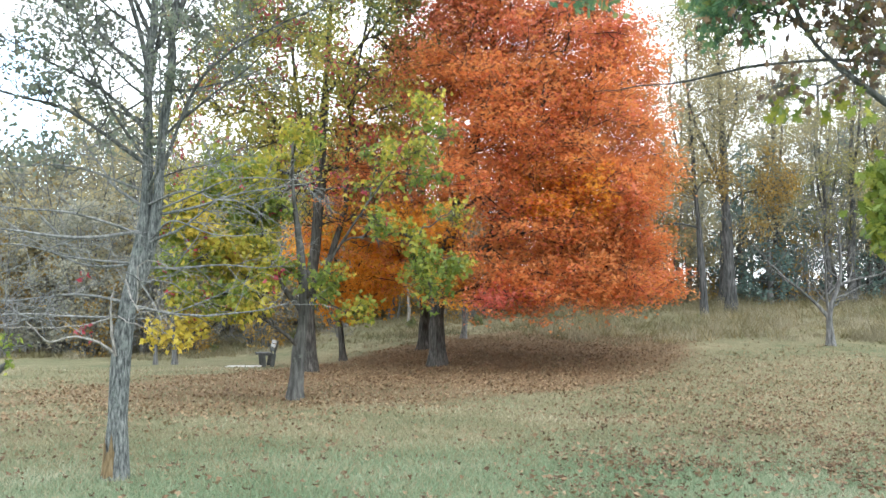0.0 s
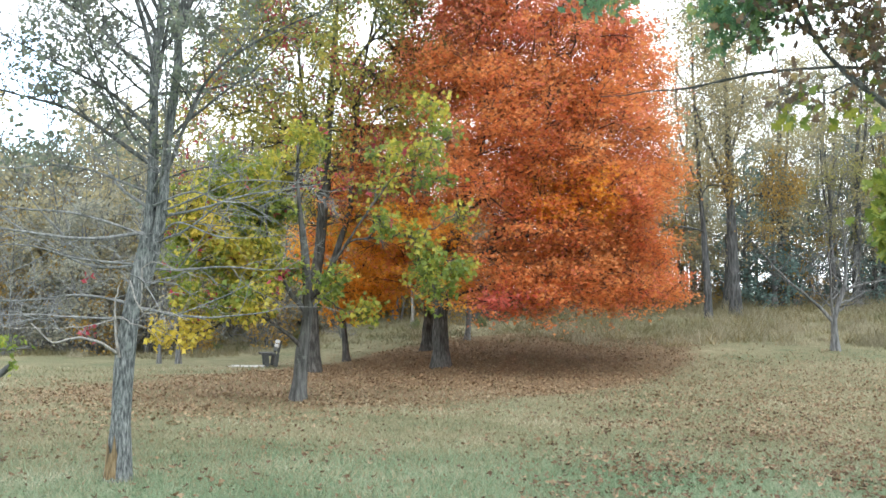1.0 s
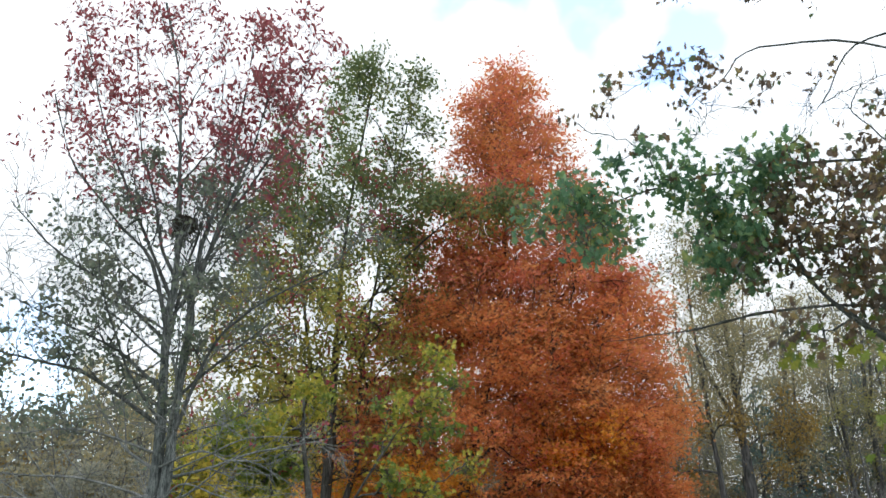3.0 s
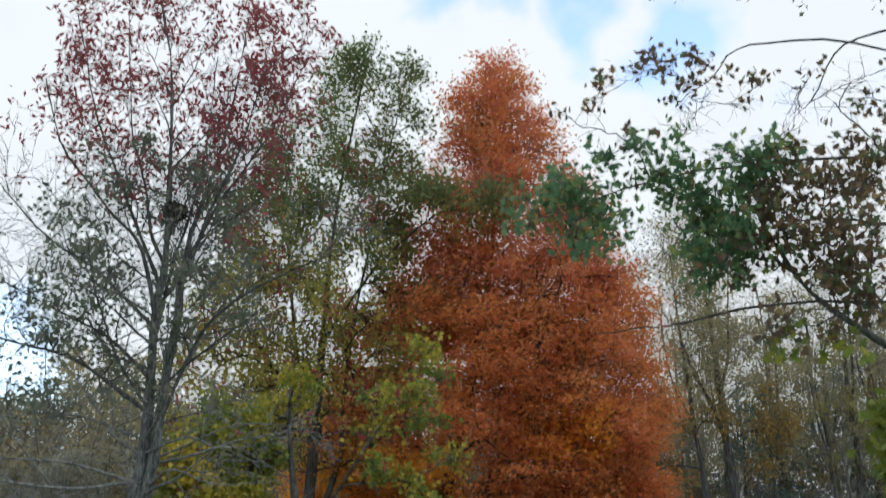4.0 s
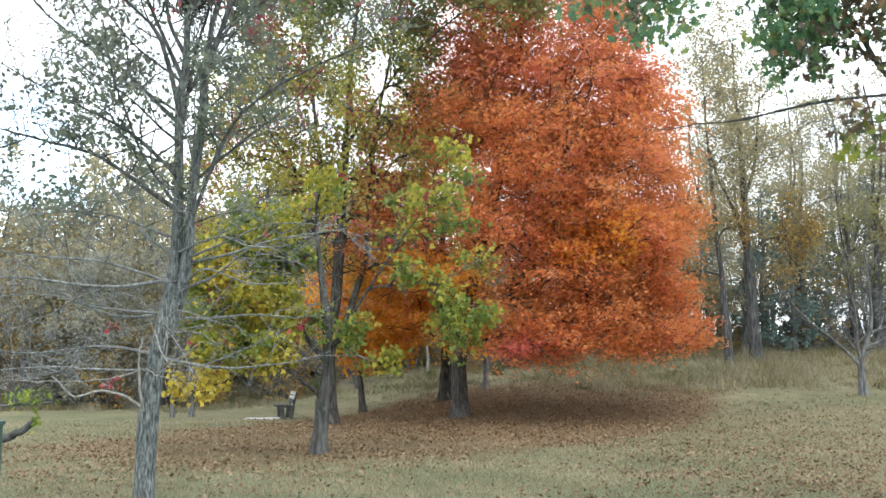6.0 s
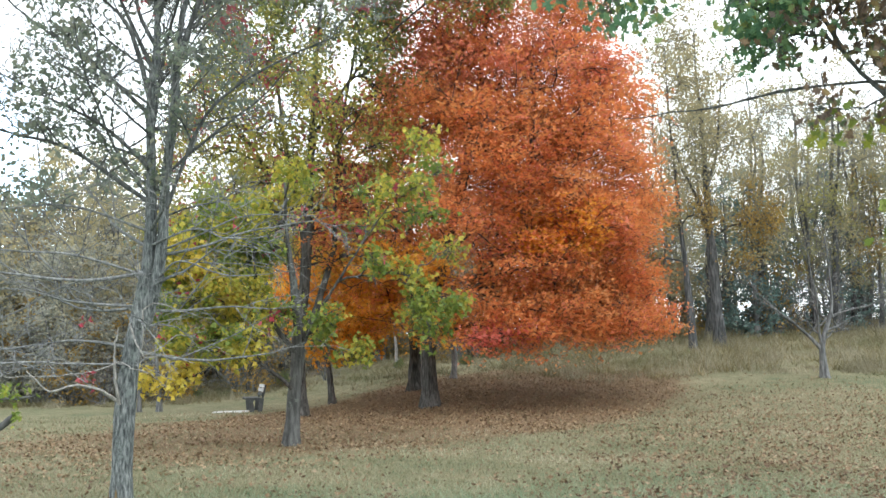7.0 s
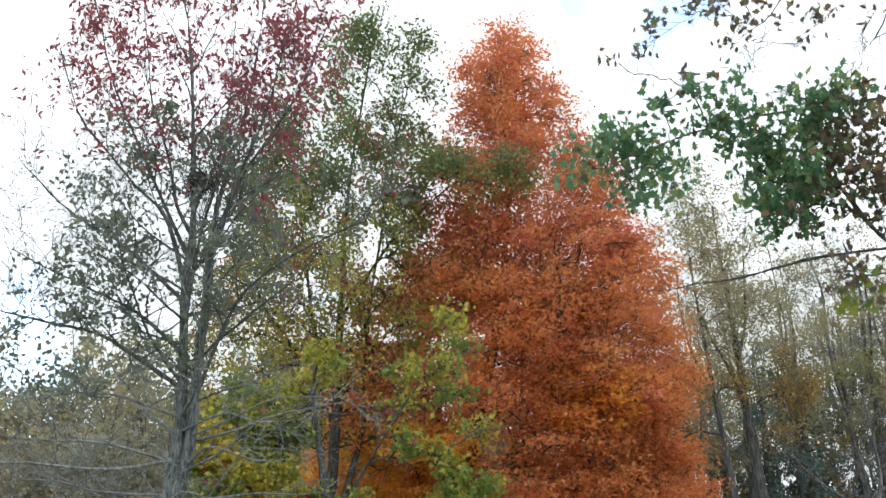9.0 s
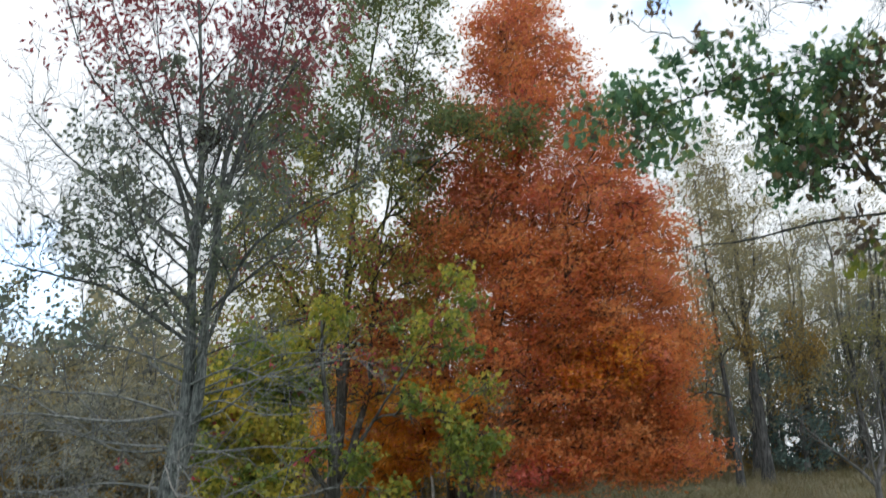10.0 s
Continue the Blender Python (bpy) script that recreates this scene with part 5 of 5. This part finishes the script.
    kinds = {
        "h1": hedge(91, 8.5, PALE, 0.8, "twiggy thicket tree with thin drab leaves"),
        "h2": hedge(92, 7.0, OCHRE, 0.6, "twiggy thicket tree with thin yellow-ochre leaves"),
        "h3": hedge(93, 9.0, DRAB, 0.8, "twiggy thicket tree with dull green leaves"),
        "t1": tall(61, 15.0, 1.0, DRAB, 0.6, "tall woodland tree with thin drab leaves"),
        "t2": tall(62, 13.0, -1.2, OCHRE, 0.72, "woodland tree with ochre autumn leaves"),
        "t3": tall(63, 17.5, 0.6, PALE, 0.55, "tall grey woodland tree with sparse pale leaves"),
        "t5": tall(65, 14.5, -0.8, PALE, 0.58, "tall woodland tree veiled in fine pale olive leaves", 20),
        "t6": tall(68, 14.0, 0.7, YELLOWING, 0.6, "tall woodland tree with thin yellow-green leaves", 18),
        "t4": tall(64, 11.0, 1.4, GREY_GREEN, 0.5, "woodland tree with dull green leaves"),
        "b1": bush(71, 4.2, DRAB, 0.0, "bare grey tangle of shrub branches"),
        "b2": bush(72, 5.0, OCHRE, 0.35, "shrub with sparse ochre leaves"),
        "b3": bush(73, 3.2, OLIVE, 0.5, "low olive-leaved shrub at the wood edge"),
        "c": cedar(81),
    }
    used = set()
    rng = np.random.default_rng(99)

    def put(kind, x, y, s=1.0):
        m = Matrix.Translation(Vector(stand(x, y)) - Vector((0, 0, 0.1))) @ pose(0, 0, 0, rng.normal(0, 1.5), rng.normal(0, 1.5), rng.uniform(0, 360)) @ Matrix.Scale(s * rng.uniform(0.88, 1.12), 4)
        if kind in used:
            copy_thing(kinds[kind], m)
        else:
            used.add(kind)
            kinds[kind].matrix_basis = m

    # the two big trunks at the ridge
    def ridge_tree(x, y, seed, text, stems, clumps, top):
        near_clump = lambda p: np.linalg.norm((p[:, None] - np.array([c for c, _, _ in clumps])[None]) / np.array([1.0, 1.2, 0.8]), axis=-1).min(1) < 1
        make_tree("woodland_tree", stand(x, y), text, seed, stems, [], [dict(count=4, span=1.0, lo=0.3, steps=3, thin=0.009, rise=0.03), dict(count=3, span=0.6, steps=2, thin=0.007, rise=0.02)], BARK_SHADED,
                  [("ochre leaves", OCHRE, LEAF_KITE, 0.12, 9, 0.2, lambda p, rng: near_clump(p) & (rng.uniform(0, 1, len(p)) < 0.8), 0.6),
                   ("sparse pale olive leaves", PALE, LEAF_KITE, 0.13, 14, 0.28, lambda p, rng: ~near_clump(p) & (rng.uniform(0, 1, len(p)) < 0.75) & (patchy(p, 1.5) > 0.32), 0.6)],
                  group=G, crown=lambda rng: np.concatenate([clump_points(rng, clumps), crown_points(rng, 85, top)]), tip=0.010, low=0.25, flare=1.15)

    ridge_tree(13.35, 42.0, 66, "tall grey forked woodland tree with ochre lower sprays",
               [([(0, 0, 0), (-0.08, 0, 2.15), (-0.13, 0, 4.25), (-0.2, 0, 6.1), (-0.24, 0, 8.2), (-0.3, 0, 10.9), (-0.4, 0, 12.8), (-0.4, 0, 15.0)], 0.31, 0.02),
                ([(-0.2, 0, 5.9), (-0.75, -0.1, 7.0), (-1.4, -0.1, 8.5), (-1.75, 0, 9.9), (-2.0, 0, 12.5)], 0.12, 0.02),
                ([(-0.22, 0, 7.4), (0.35, 0.1, 9.0), (0.7, 0.2, 11.0), (1.0, 0.2, 13.5)], 0.10, 0.02)],
               [((1.3, -0.3, 5.6), (0.6, 0.7, 0.5), 7), ((2.3, -0.2, 5.6), (0.6, 0.7, 0.5), 7), ((1.0, -0.3, 3.6), (0.4, 0.5, 0.4), 4), ((1.9, 0.0, 7.2), (0.7, 0.7, 0.5), 7), ((2.8, 0.2, 6.3), (0.5, 0.6, 0.5), 6), ((1.6, -0.2, 4.6), (0.5, 0.6, 0.4), 5)],
               [(7.5, 0, 0, 2.0), (10.5, -0.2, 0, 2.9), (14.0, -0.3, 0, 2.6), (17.5, -0.4, 0, 1.0)])
    ridge_tree(11.8, 41.0, 67, "slim grey woodland tree with a long low dead-looking bough",
               [([(0, 0, 0), (-0.07, 0, 2.24), (-0.16, 0, 4.04), (-0.3, 0, 5.85), (-0.4, 0, 8.2), (-0.53, 0, 10.6), (-0.6, 0, 14.0)], 0.19, 0.02),
                ([(-0.16, 0, 4.0), (-0.6, -0.2, 4.1), (-1.2, -0.3, 4.2), (-2.3, -0.4, 4.1), (-3.0, -0.4, 4.4)], 0.06, 0.015),
                ([(-0.3, 0, 6.0), (-1.0, 0, 7.6), (-1.3, 0, 9.6), (-1.2, 0, 12.0)], 0.08, 0.015)],
               [((-1.0, -0.2, 5.8), (0.6, 0.7, 0.4), 5), ((0.3, -0.4, 6.6), (0.6, 0.6, 0.4), 5), ((0.9, -0.3, 5.9), (0.4, 0.5, 0.3), 3), ((-1.7, -0.2, 6.9), (0.5, 0.6, 0.4), 4)],
               [(6.0, -0.4, 0, 1.8), (9.5, -0.6, 0, 2.4), (13.0, -0.7, 0, 2.1), (16.0, -0.7, 0, 0.8)])
    for _ in range(12):
        put(rng.choice(["t1", "t3", "t3", "t5", "t4"]), rng.uniform(9, 36), rng.uniform(50, 62), rng.uniform(0.85, 1.2))
    for x, y in ((15.6, 47.0), (16.6, 46.0), (17.6, 47.5), (20.0, 50.0), (22.0, 48), (25.5, 53), (30, 52)):
        put("c", x, y, rng.uniform(0.85, 1.1))
    for x, y, k in ((19.6, 46.0, "t6"), (23.5, 47.0, "t6"), (17.0, 52.0, "t6"), (20.8, 49, "t5"), (22.5, 48, "t1"), (25, 46, "t2"), (15, 48, "b2"), (18, 47, "b2"), (23, 45, "b1"), (24, 49.5, "t1"), (28, 48, "t2")):
        put(k, x, y, 0.9)
    for k in range(6):
        put(rng.choice(["t1", "t4", "t5", "t5"]), 12.5 + 22 * (k + rng.uniform(0, 1)) / 6, rng.uniform(45, 53), rng.uniform(1.1, 1.35))
    for _ in range(22):
        put(rng.choice(["b3", "b2"]), rng.uniform(9, 34), rng.uniform(40, 50), rng.uniform(0.25, 0.4))
    for k in range(13):
        put(rng.choice(["t1", "t6", "t5", "t4"]), 11 + 27 * (k + rng.uniform(0, 1)) / 13, rng.uniform(54, 63), rng.uniform(0.5, 0.72))
    for k in range(12):
        put(["b3", "b2"][k % 2], 10.5 + 2.0 * k + rng.uniform(-0.6, 0.6), rng.uniform(53, 60), rng.uniform(0.42, 0.58))
    # behind the maples
    for _ in range(9):
        put(rng.choice(["t1", "t4", "t2", "t1"]), rng.uniform(-9, 10), rng.uniform(46, 58), rng.uniform(0.7, 0.95))
    for _ in range(14):
        put(rng.choice(["h1", "h3", "h2"]), rng.uniform(-9, 8), rng.uniform(43, 52), rng.uniform(0.8, 1.1))
    for _ in range(10):
        put(rng.choice(["b1", "b3", "b2"]), rng.uniform(-9, 7), rng.uniform(40, 44), rng.uniform(0.5, 0.8))
    # the thicket on the open side
    for k in range(22):
        put(rng.choice(["b1", "b1", "b2", "b3"]), -30 + 24 * (k + rng.uniform(0, 1)) / 22, rng.uniform(38, 44), rng.uniform(0.7, 1.1))
    for k in range(30):
        put(rng.choice(["h1", "h2", "h3", "h1", "h3"]), -36 + 30 * (k + rng.uniform(0, 1)) / 30, rng.uniform(43, 53), rng.uniform(1.0, 1.32))
    for k in range(20):
        put(["h1", "h3", "h2", "h3"][k % 4], -46 + 42 * (k + rng.uniform(0, 1)) / 20, rng.uniform(56, 68), rng.uniform(1.25, 1.42))
    for k in range(12):
        put(rng.choice(["h1", "h3"]), -62 + 62 * (k + rng.uniform(0, 1)) / 20, rng.uniform(72, 84), rng.uniform(1.25, 1.5))
    for k in range(10):
        put(["h1", "h2", "h3", "h2", "h1"][k % 5], -26.0 + 1.7 * k + rng.uniform(-0.6, 0.6), rng.uniform(45, 50), rng.uniform(1.38, 1.58))
    for k in range(5):
        put(["h1", "h3", "h2", "h1", "h3"][k], 8.8 + 1.1 * k, rng.uniform(46, 52), rng.uniform(0.8, 0.95))
    for k in range(11):
        put(["b3", "b1", "b2", "b3"][k % 4], 12.5 + 1.9 * k + rng.uniform(-0.5, 0.5), rng.uniform(52, 58), rng.uniform(0.25, 0.4))
    for x, y in ((-2.4, 59.5), (-1.0, 61.0), (0.6, 60.0), (-4.2, 60.0)):
        put("h3", x, y, 0.8)
    for x, y in ((-15.6, 40.0), (-13.4, 41.0), (-17.6, 42.0), (-11.6, 42.5), (-20.0, 41.5)):
        put("h3", x, y, rng.uniform(0.85, 1.0))
    for x, y in ((-3.0, 64.0), (-1.9, 65.5), (-0.7, 65.0), (0.6, 64.0)):
        put("b3", x, y, 0.7)
    for x, y in ((-2.7, 57.5), (-1.7, 58.5), (-0.8, 57.0)):
        put("b3", x, y, 1.0)
    put("b3", -1.4, 41.0, 0.9)
    put("b2", -0.3, 42.0, 0.8)
    # lone trunks behind the maples
    for x, y, r, h, seed, bark in ((-7.4, 41.2, 0.2, 8.5, 57, BARK_WOODS), (-1.6, 41.6, 0.085, 7.0, 58, DEAD_WOOD), (0.8, 35.4, 0.13, 7.5, 59, TWIG_GREY)):
        make_tree("lone_woodland_tree", stand(x, y), "grey-barked tree standing in the rough grass behind the maples", seed,
                  [([(0, 0, 0), (0.05, 0, h * 0.12), (-0.04, 0, h * 0.3), (0.1, 0.1, h * 0.6), (0.2, 0.1, h)], r, 0.015)],
                  [dict(count=14, lo=0.4, hi=1.0, reach=[(2, 2.0), (h, 0.9)], rise_angle=[(2, 25), (h, 60)], wobble=0.14, rise=0.04)],
                  [dict(count=5, ratio=0.5, thin=0.008, rise=0.03), dict(count=4, ratio=0.5, steps=3, thin=0.006, rise=0.02)], bark,
                  [("thin drab leaves", DRAB, LEAF_KITE, 0.12, 6, 0.12, lambda p, rng: rng.uniform(0, 1, len(p)) < 0.45, 0.6)], group="lone trunks behind the maples", flare=1.3)
    # two slim trees by the bench
    for x, y, r, seed, lean in ((-10.2, 32.3, 0.085, 55, 0.05), (-9.42, 32.0, 0.11, 56, -0.12)):
        make_tree("slim_tree", stand(x, y), "slim grey tree with thin bare branches beside the thicket", seed,
                  [([(0, 0, 0), (lean * 0.3, 0, 0.9), (lean, 0, 1.8), (lean * 1.4, 0.1, 3.2), (lean * 2, 0.1, 5.6)], r, 0.012)],
                  [dict(count=12, lo=0.3, hi=1.0, reach=[(1, 1.3), (5, 0.8)], rise_angle=[(1, 25), (5, 55)], wobble=0.14, rise=0.04)],
                  [dict(count=5, ratio=0.5, thin=0.006, rise=0.03), dict(count=4, ratio=0.5, steps=3, thin=0.004, rise=0.02)], BARK_WOODS,
                  [("last drab leaves", PALE, LEAF_KITE, 0.1, 3, 0.08, lambda p, rng: rng.uniform(0, 1, len(p)) < 0.2, 0.6)], group="slim trees by the bench", flare=1.2)


woodland()


# ---- grasses and litter ----
def blades(name, label, rng, x, y, height, width, material, lean=0.35):
    n = len(x)
    p = np.stack([x, y, ground_z(x, y) - 0.01], -1)
    a = rng.uniform(0, 2 * np.pi, n)
    side = np.stack([np.cos(a), np.sin(a), np.zeros(n)], -1) * (width * 0.5)[:, None]
    tip = p + np.stack([rng.normal(0, lean, n) * height, rng.normal(0, lean, n) * height, height], -1)
    V = np.stack([p - side, p + side, tip], 1).reshape(-1, 3)
    return tagged(mesh_from(name, V, np.arange(3 * n).reshape(-1, 3), material), label, "grass", kind="stuff")


def lawn_and_litter():
    rng = np.random.default_rng(7)
    def strip(x, y):
        """How far a place lies from the middle of the litter strip: 1 at its edge, and its place along it."""
        c, d = math.cos(radians(LITTER_TURN)), math.sin(radians(LITTER_TURN))
        u = ((x - LITTER_AT[0]) * c + (y - LITTER_AT[1]) * d) / LITTER_HALF[0]
        v = ((y - LITTER_AT[1]) * c - (x - LITTER_AT[0]) * d) / LITTER_HALF[1]
        return (np.abs(u) ** 3 + np.abs(v) ** 3) ** (1 / 3) + 0.07 * np.sin(1.3 * x + 0.5 * y) * np.sin(0.9 * y) + 0.04 * np.sin(3.1 * x) * np.sin(2.7 * y), u

    # lawn, thickest near the eye, greenest in the hollow
    n = 215000
    y = 1.0 / rng.uniform(1 / 30.0, 1 / 4.5, n)
    x = rng.uniform(-1, 1, n) * (0.62 * y + 0.8)
    s, u = strip(x, y)
    keep = (s > 0.97) | (rng.uniform(0, 1, n) < np.where(u < -0.25, 0.5, 0.12))
    x, y = x[keep], y[keep]
    h, w = rng.uniform(0.03, 0.075, len(x)) * (1 + y / 40), 0.006 + 0.0009 * y
    field = 0.5 + 0.5 * np.sin(0.55 * x + 0.8 * np.sin(0.7 * y)) * np.sin(0.8 * y + 0.9 * np.sin(0.45 * x))
    lush = rng.uniform(0, 1, len(x)) < np.clip((12.6 - y) / 4.0, 0.06, 0.9) * (0.35 + 0.85 * field)
    blades("lawn_grass", "short dry olive and tan lawn grass", rng, x[~lush], y[~lush], h[~lush], w[~lush], LAWN, 0.7)
    blades("green_lawn_grass", "short fresh green lawn grass in the hollow", rng, x[lush], y[lush], h[lush], w[lush], LUSH, 0.7)
    # tall straw-coloured grass along the wood edge
    n = 7800
    y, x = 30.0 + 32 * rng.uniform(0, 1, n) ** 1.5, rng.uniform(-32, 40, n)
    edge = 34.0 - 0.27 * np.clip(x - 3, 0, 14) + 0.8 * np.sin(x * 0.7) + 0.5 * np.sin(x * 1.9 + 1) + np.where(x < 2, 2.5, 0)
    keep = y > edge + rng.normal(0, 0.4, n)
    x, y = x[keep], y[keep]
    tall = np.where(x > 3, 1.25, 1.0) * np.clip(0.36 + 0.28 * np.sin(x * 0.9 + 2 * np.sin(y * 0.5)) * np.sin(y * 0.8) + rng.normal(0, 0.15, len(x)), 0.12, 0.85) * np.where(x < 2, 0.7, 1.0)
    per = 22
    x, y, tall = np.repeat(x, per), np.repeat(y, per), np.repeat(tall, per)
    pale = np.repeat(rng.uniform(0, 1, len(x) // per) < 0.6, per)
    x, y = x + rng.normal(0, 0.22, len(x)), y + rng.normal(0, 0.22, len(y))
    h = tall * rng.uniform(0.5, 1.1, len(x))
    blades("tall_dry_grass", "tall straw-coloured grass at the wood edge", rng, x[pale], y[pale], h[pale], np.full(pale.sum(), 0.024), STRAW, 0.45)
    blades("tall_weeds", "olive and brown weeds among the dry grass", rng, x[~pale], y[~pale], h[~pale], np.full((~pale).sum(), 0.032), WEED, 0.9)
    # leaf litter under the maples, thinning outwards and towards the open side
    n = 290000
    x, y = rng.uniform(-17, 13, n), rng.uniform(8, 41, n)
    s, u = strip(x, y)
    share = np.interp(s, [0.0, 0.93, 0.99, 1.05, 1.25, 1.5], [1.0, 0.92, 0.45, 0.12, 0.04, 0.0]) * np.interp(u, [-1.2, -0.35, -0.1, 1], [0.68, 0.75, 0.97, 1.0])
    share = np.maximum(share, 0.3 * np.clip((x / y - 0.1) / 0.12, 0, 1) * np.clip((y - 11) / 4, 0, 1) * np.clip((31 - y) / 5, 0, 1))
    keep = rng.uniform(0, 1, n) < share * np.clip(0.75 + 0.6 * np.sin(1.1 * x + np.sin(0.9 * y)) * np.sin(1.7 * y), 0.3, 1.0) ** np.where(u < -0.2, 1.5, 0.3)
    x, y = x[keep], y[keep]
    c = np.stack([x, y, ground_z(x, y) + 0.025], -1)
    v, f = leaf_arrays(rng, c, 0.054, LEAF_DRY, 0.0, 0.7, 0.5)
    tagged(mesh_from("leaf_litter", v, f, LITTER), "thick orange-brown litter of fallen maple leaves", "fallen leaves", kind="stuff")
    # scattered leaves on the open lawn
    n = 60000
    y = 1.0 / rng.uniform(1 / 28.0, 1 / 4.6, n)
    x = rng.uniform(-1, 1, n) * (0.6 * y + 0.8)
    s, u = strip(x, y)
    clumps = np.clip(0.5 + 0.9 * np.sin(1.9 * x + np.sin(1.3 * y)) * np.sin(1.6 * y + 1.2 * np.sin(0.8 * x)), 0.3, 0.95)
    keep = rng.uniform(0, 1, n) < (np.interp(y, [5, 9, 12], [0.06, 0.09, 0.2]) + 1.5 * np.clip((x / y - 0.06) / 0.2, 0, 1) * np.clip((y - 7.0) / 4.0, 0.15, 1)) * clumps * (s > 0.9)
    x, y = x[keep], y[keep]
    c = np.stack([x, y, ground_z(x, y) + 0.035], -1)
    close = np.argsort(c[:, 1])[:300]
    leaf_pieces(rng, "fallen_leaf", c[close], 0.07, LEAF_CURLED, DARK_LITTER, bpy.data.objects["ground"], 0.0, 0.6)
    c = np.delete(c, close, 0)
    v, f = leaf_arrays(rng, c, 0.06, LEAF_CURLED, 0.0, 0.6, 0.5)
    tagged(mesh_from("scattered_leaves", v, f, DARK_LITTER), "single brown leaves scattered over the lawn", "fallen leaves", kind="stuff")


# ---- bench, pad and post ----
def park_bench():
    root = thing("park_bench", stand(-6.05, 31.0), "dark weathered park bench, upper back slats paled as if lit", "bench")
    root.rotation_euler = (0, 0, radians(-74))
    # seen along its length: seat to the front (local -y), back at local +y
    for x in (-0.62, 0.62):
        part("leg", box_bm((0.09, 0.13, 0.42), (x, -0.10, 0.21), (6, 0, 0)), BENCH_PAINT, root)
        part("leg", box_bm((0.09, 0.14, 0.44), (x, 0.20, 0.22), (-8, 0, 0)), BENCH_PAINT, root)
        part("seat_bracket", box_bm((0.07, 0.52, 0.06), (x, -0.02, 0.41)), BENCH_PAINT, root)
        part("back_post", box_bm((0.06, 0.06, 0.50), (x, 0.30, 0.64), (-14, 0, 0)), BENCH_PAINT, root)
    for i in range(4):
        part("seat_slat", box_bm((1.35, 0.105, 0.035), (0, -0.24 + 0.125 * i, 0.458)), BENCH_PAINT, root)
    # the upper two slats take the pale colour that stands in for light
    for i in range(3):
        part("back_slat", box_bm((1.35, 0.035, 0.11), (0, 0.235 + 0.033 * i, 0.58 + 0.13 * i), (-14, 0, 0)), BENCH_LIT if i else BENCH_PAINT, root)
    pad = thing("concrete_pad", (0, 0, 0), "pale concrete pad set in the grass before the bench", "concrete pad", kind="structure")
    x, y, z = stand(-6.9, 30.7)
    part("slab", box_bm((1.5, 1.2, 0.12), (x, y, z - 0.045), (0, 0, 8), 0.015), CONCRETE, pad)


def green_post():
    root = thing("green_post", (-2.68, 5.0, 0.0), "dark green painted steel post with a flat cap", "post")
    part("post_shaft", box_bm((0.12, 0.12, 1.40), (0, 0, 0.63), (0, 0, 12), 0.008), GREEN_STEEL, root)
    part("cap", box_bm((0.135, 0.135, 0.025), (0, 0, 1.335), (0, 0, 12), 0.006), GREEN_STEEL, root)


def broken_sapling():
    """A leaning sapling at the near side: a snapped grey limb, a thin branch with a last tuft of green leaves."""
    rng = np.random.default_rng(61)
    root = thing("broken_sapling", (-4.6, 6.6, 0.0), "leaning sapling with a snapped grey limb and few green leaves", "tree")

    def piece(name, pts, r0, r1, sides=9, label=""):
        line = curve_through([tuple(np.array(p) - (-4.6, 6.6, 0.0)) for p in pts], 16)
        line[1:-1] += rng.normal(0, 0.006, (14, 3))
        v, f = tubes([(line[None], np.linspace(r0, r1, 16)[None], sides)])
        n = len(v)
        v = np.vstack([v, line[-1]])
        ring = np.arange(n - sides, n)
        cap = np.stack([ring, np.roll(ring, -1), np.full(sides, n), np.full(sides, n)], -1)
        return mesh_from(name, v, np.vstack([f, cap[:, [0, 1, 2, 2]]]), BARK_SMOOTH, root, label, smooth=True)

    piece("trunk", [(-4.6, 6.6, -0.05), (-4.5, 6.6, 0.5), (-4.3, 6.55, 1.0), (-4.35, 6.6, 1.8)], 0.06, 0.03, 12)
    piece("limb", [(-4.32, 6.55, 0.95), (-3.8, 6.5, 1.02), (-3.34, 6.5, 1.15), (-3.25, 6.5, 1.185), (-3.13, 6.5, 1.26)], 0.035, 0.022, 10, "snapped grey limb")
    piece("limb", [(-4.33, 6.56, 1.3), (-3.8, 6.5, 1.34), (-3.37, 6.5, 1.365), (-3.1, 6.5, 1.38), (-2.95, 6.5, 1.41)], 0.012, 0.005, 7, "thin bare branch")
    c = np.concatenate([rng.normal((-3.19, 6.48, 1.42), (0.075, 0.06, 0.04), (70, 3)), rng.normal((-3.11, 6.48, 1.28), (0.012, 0.02, 0.055), (22, 3))])
    v, f = leaf_arrays(rng, c - np.array((-4.6, 6.6, 0.0)), 0.055, LEAF_LONG, 0.9)
    tagged(mesh_from("foliage", v, f, BRIGHT_GREEN, root, "tuft of small green leaves"), kind="stuff")


broken_sapling()
park_bench()
green_post()
lawn_and_litter()
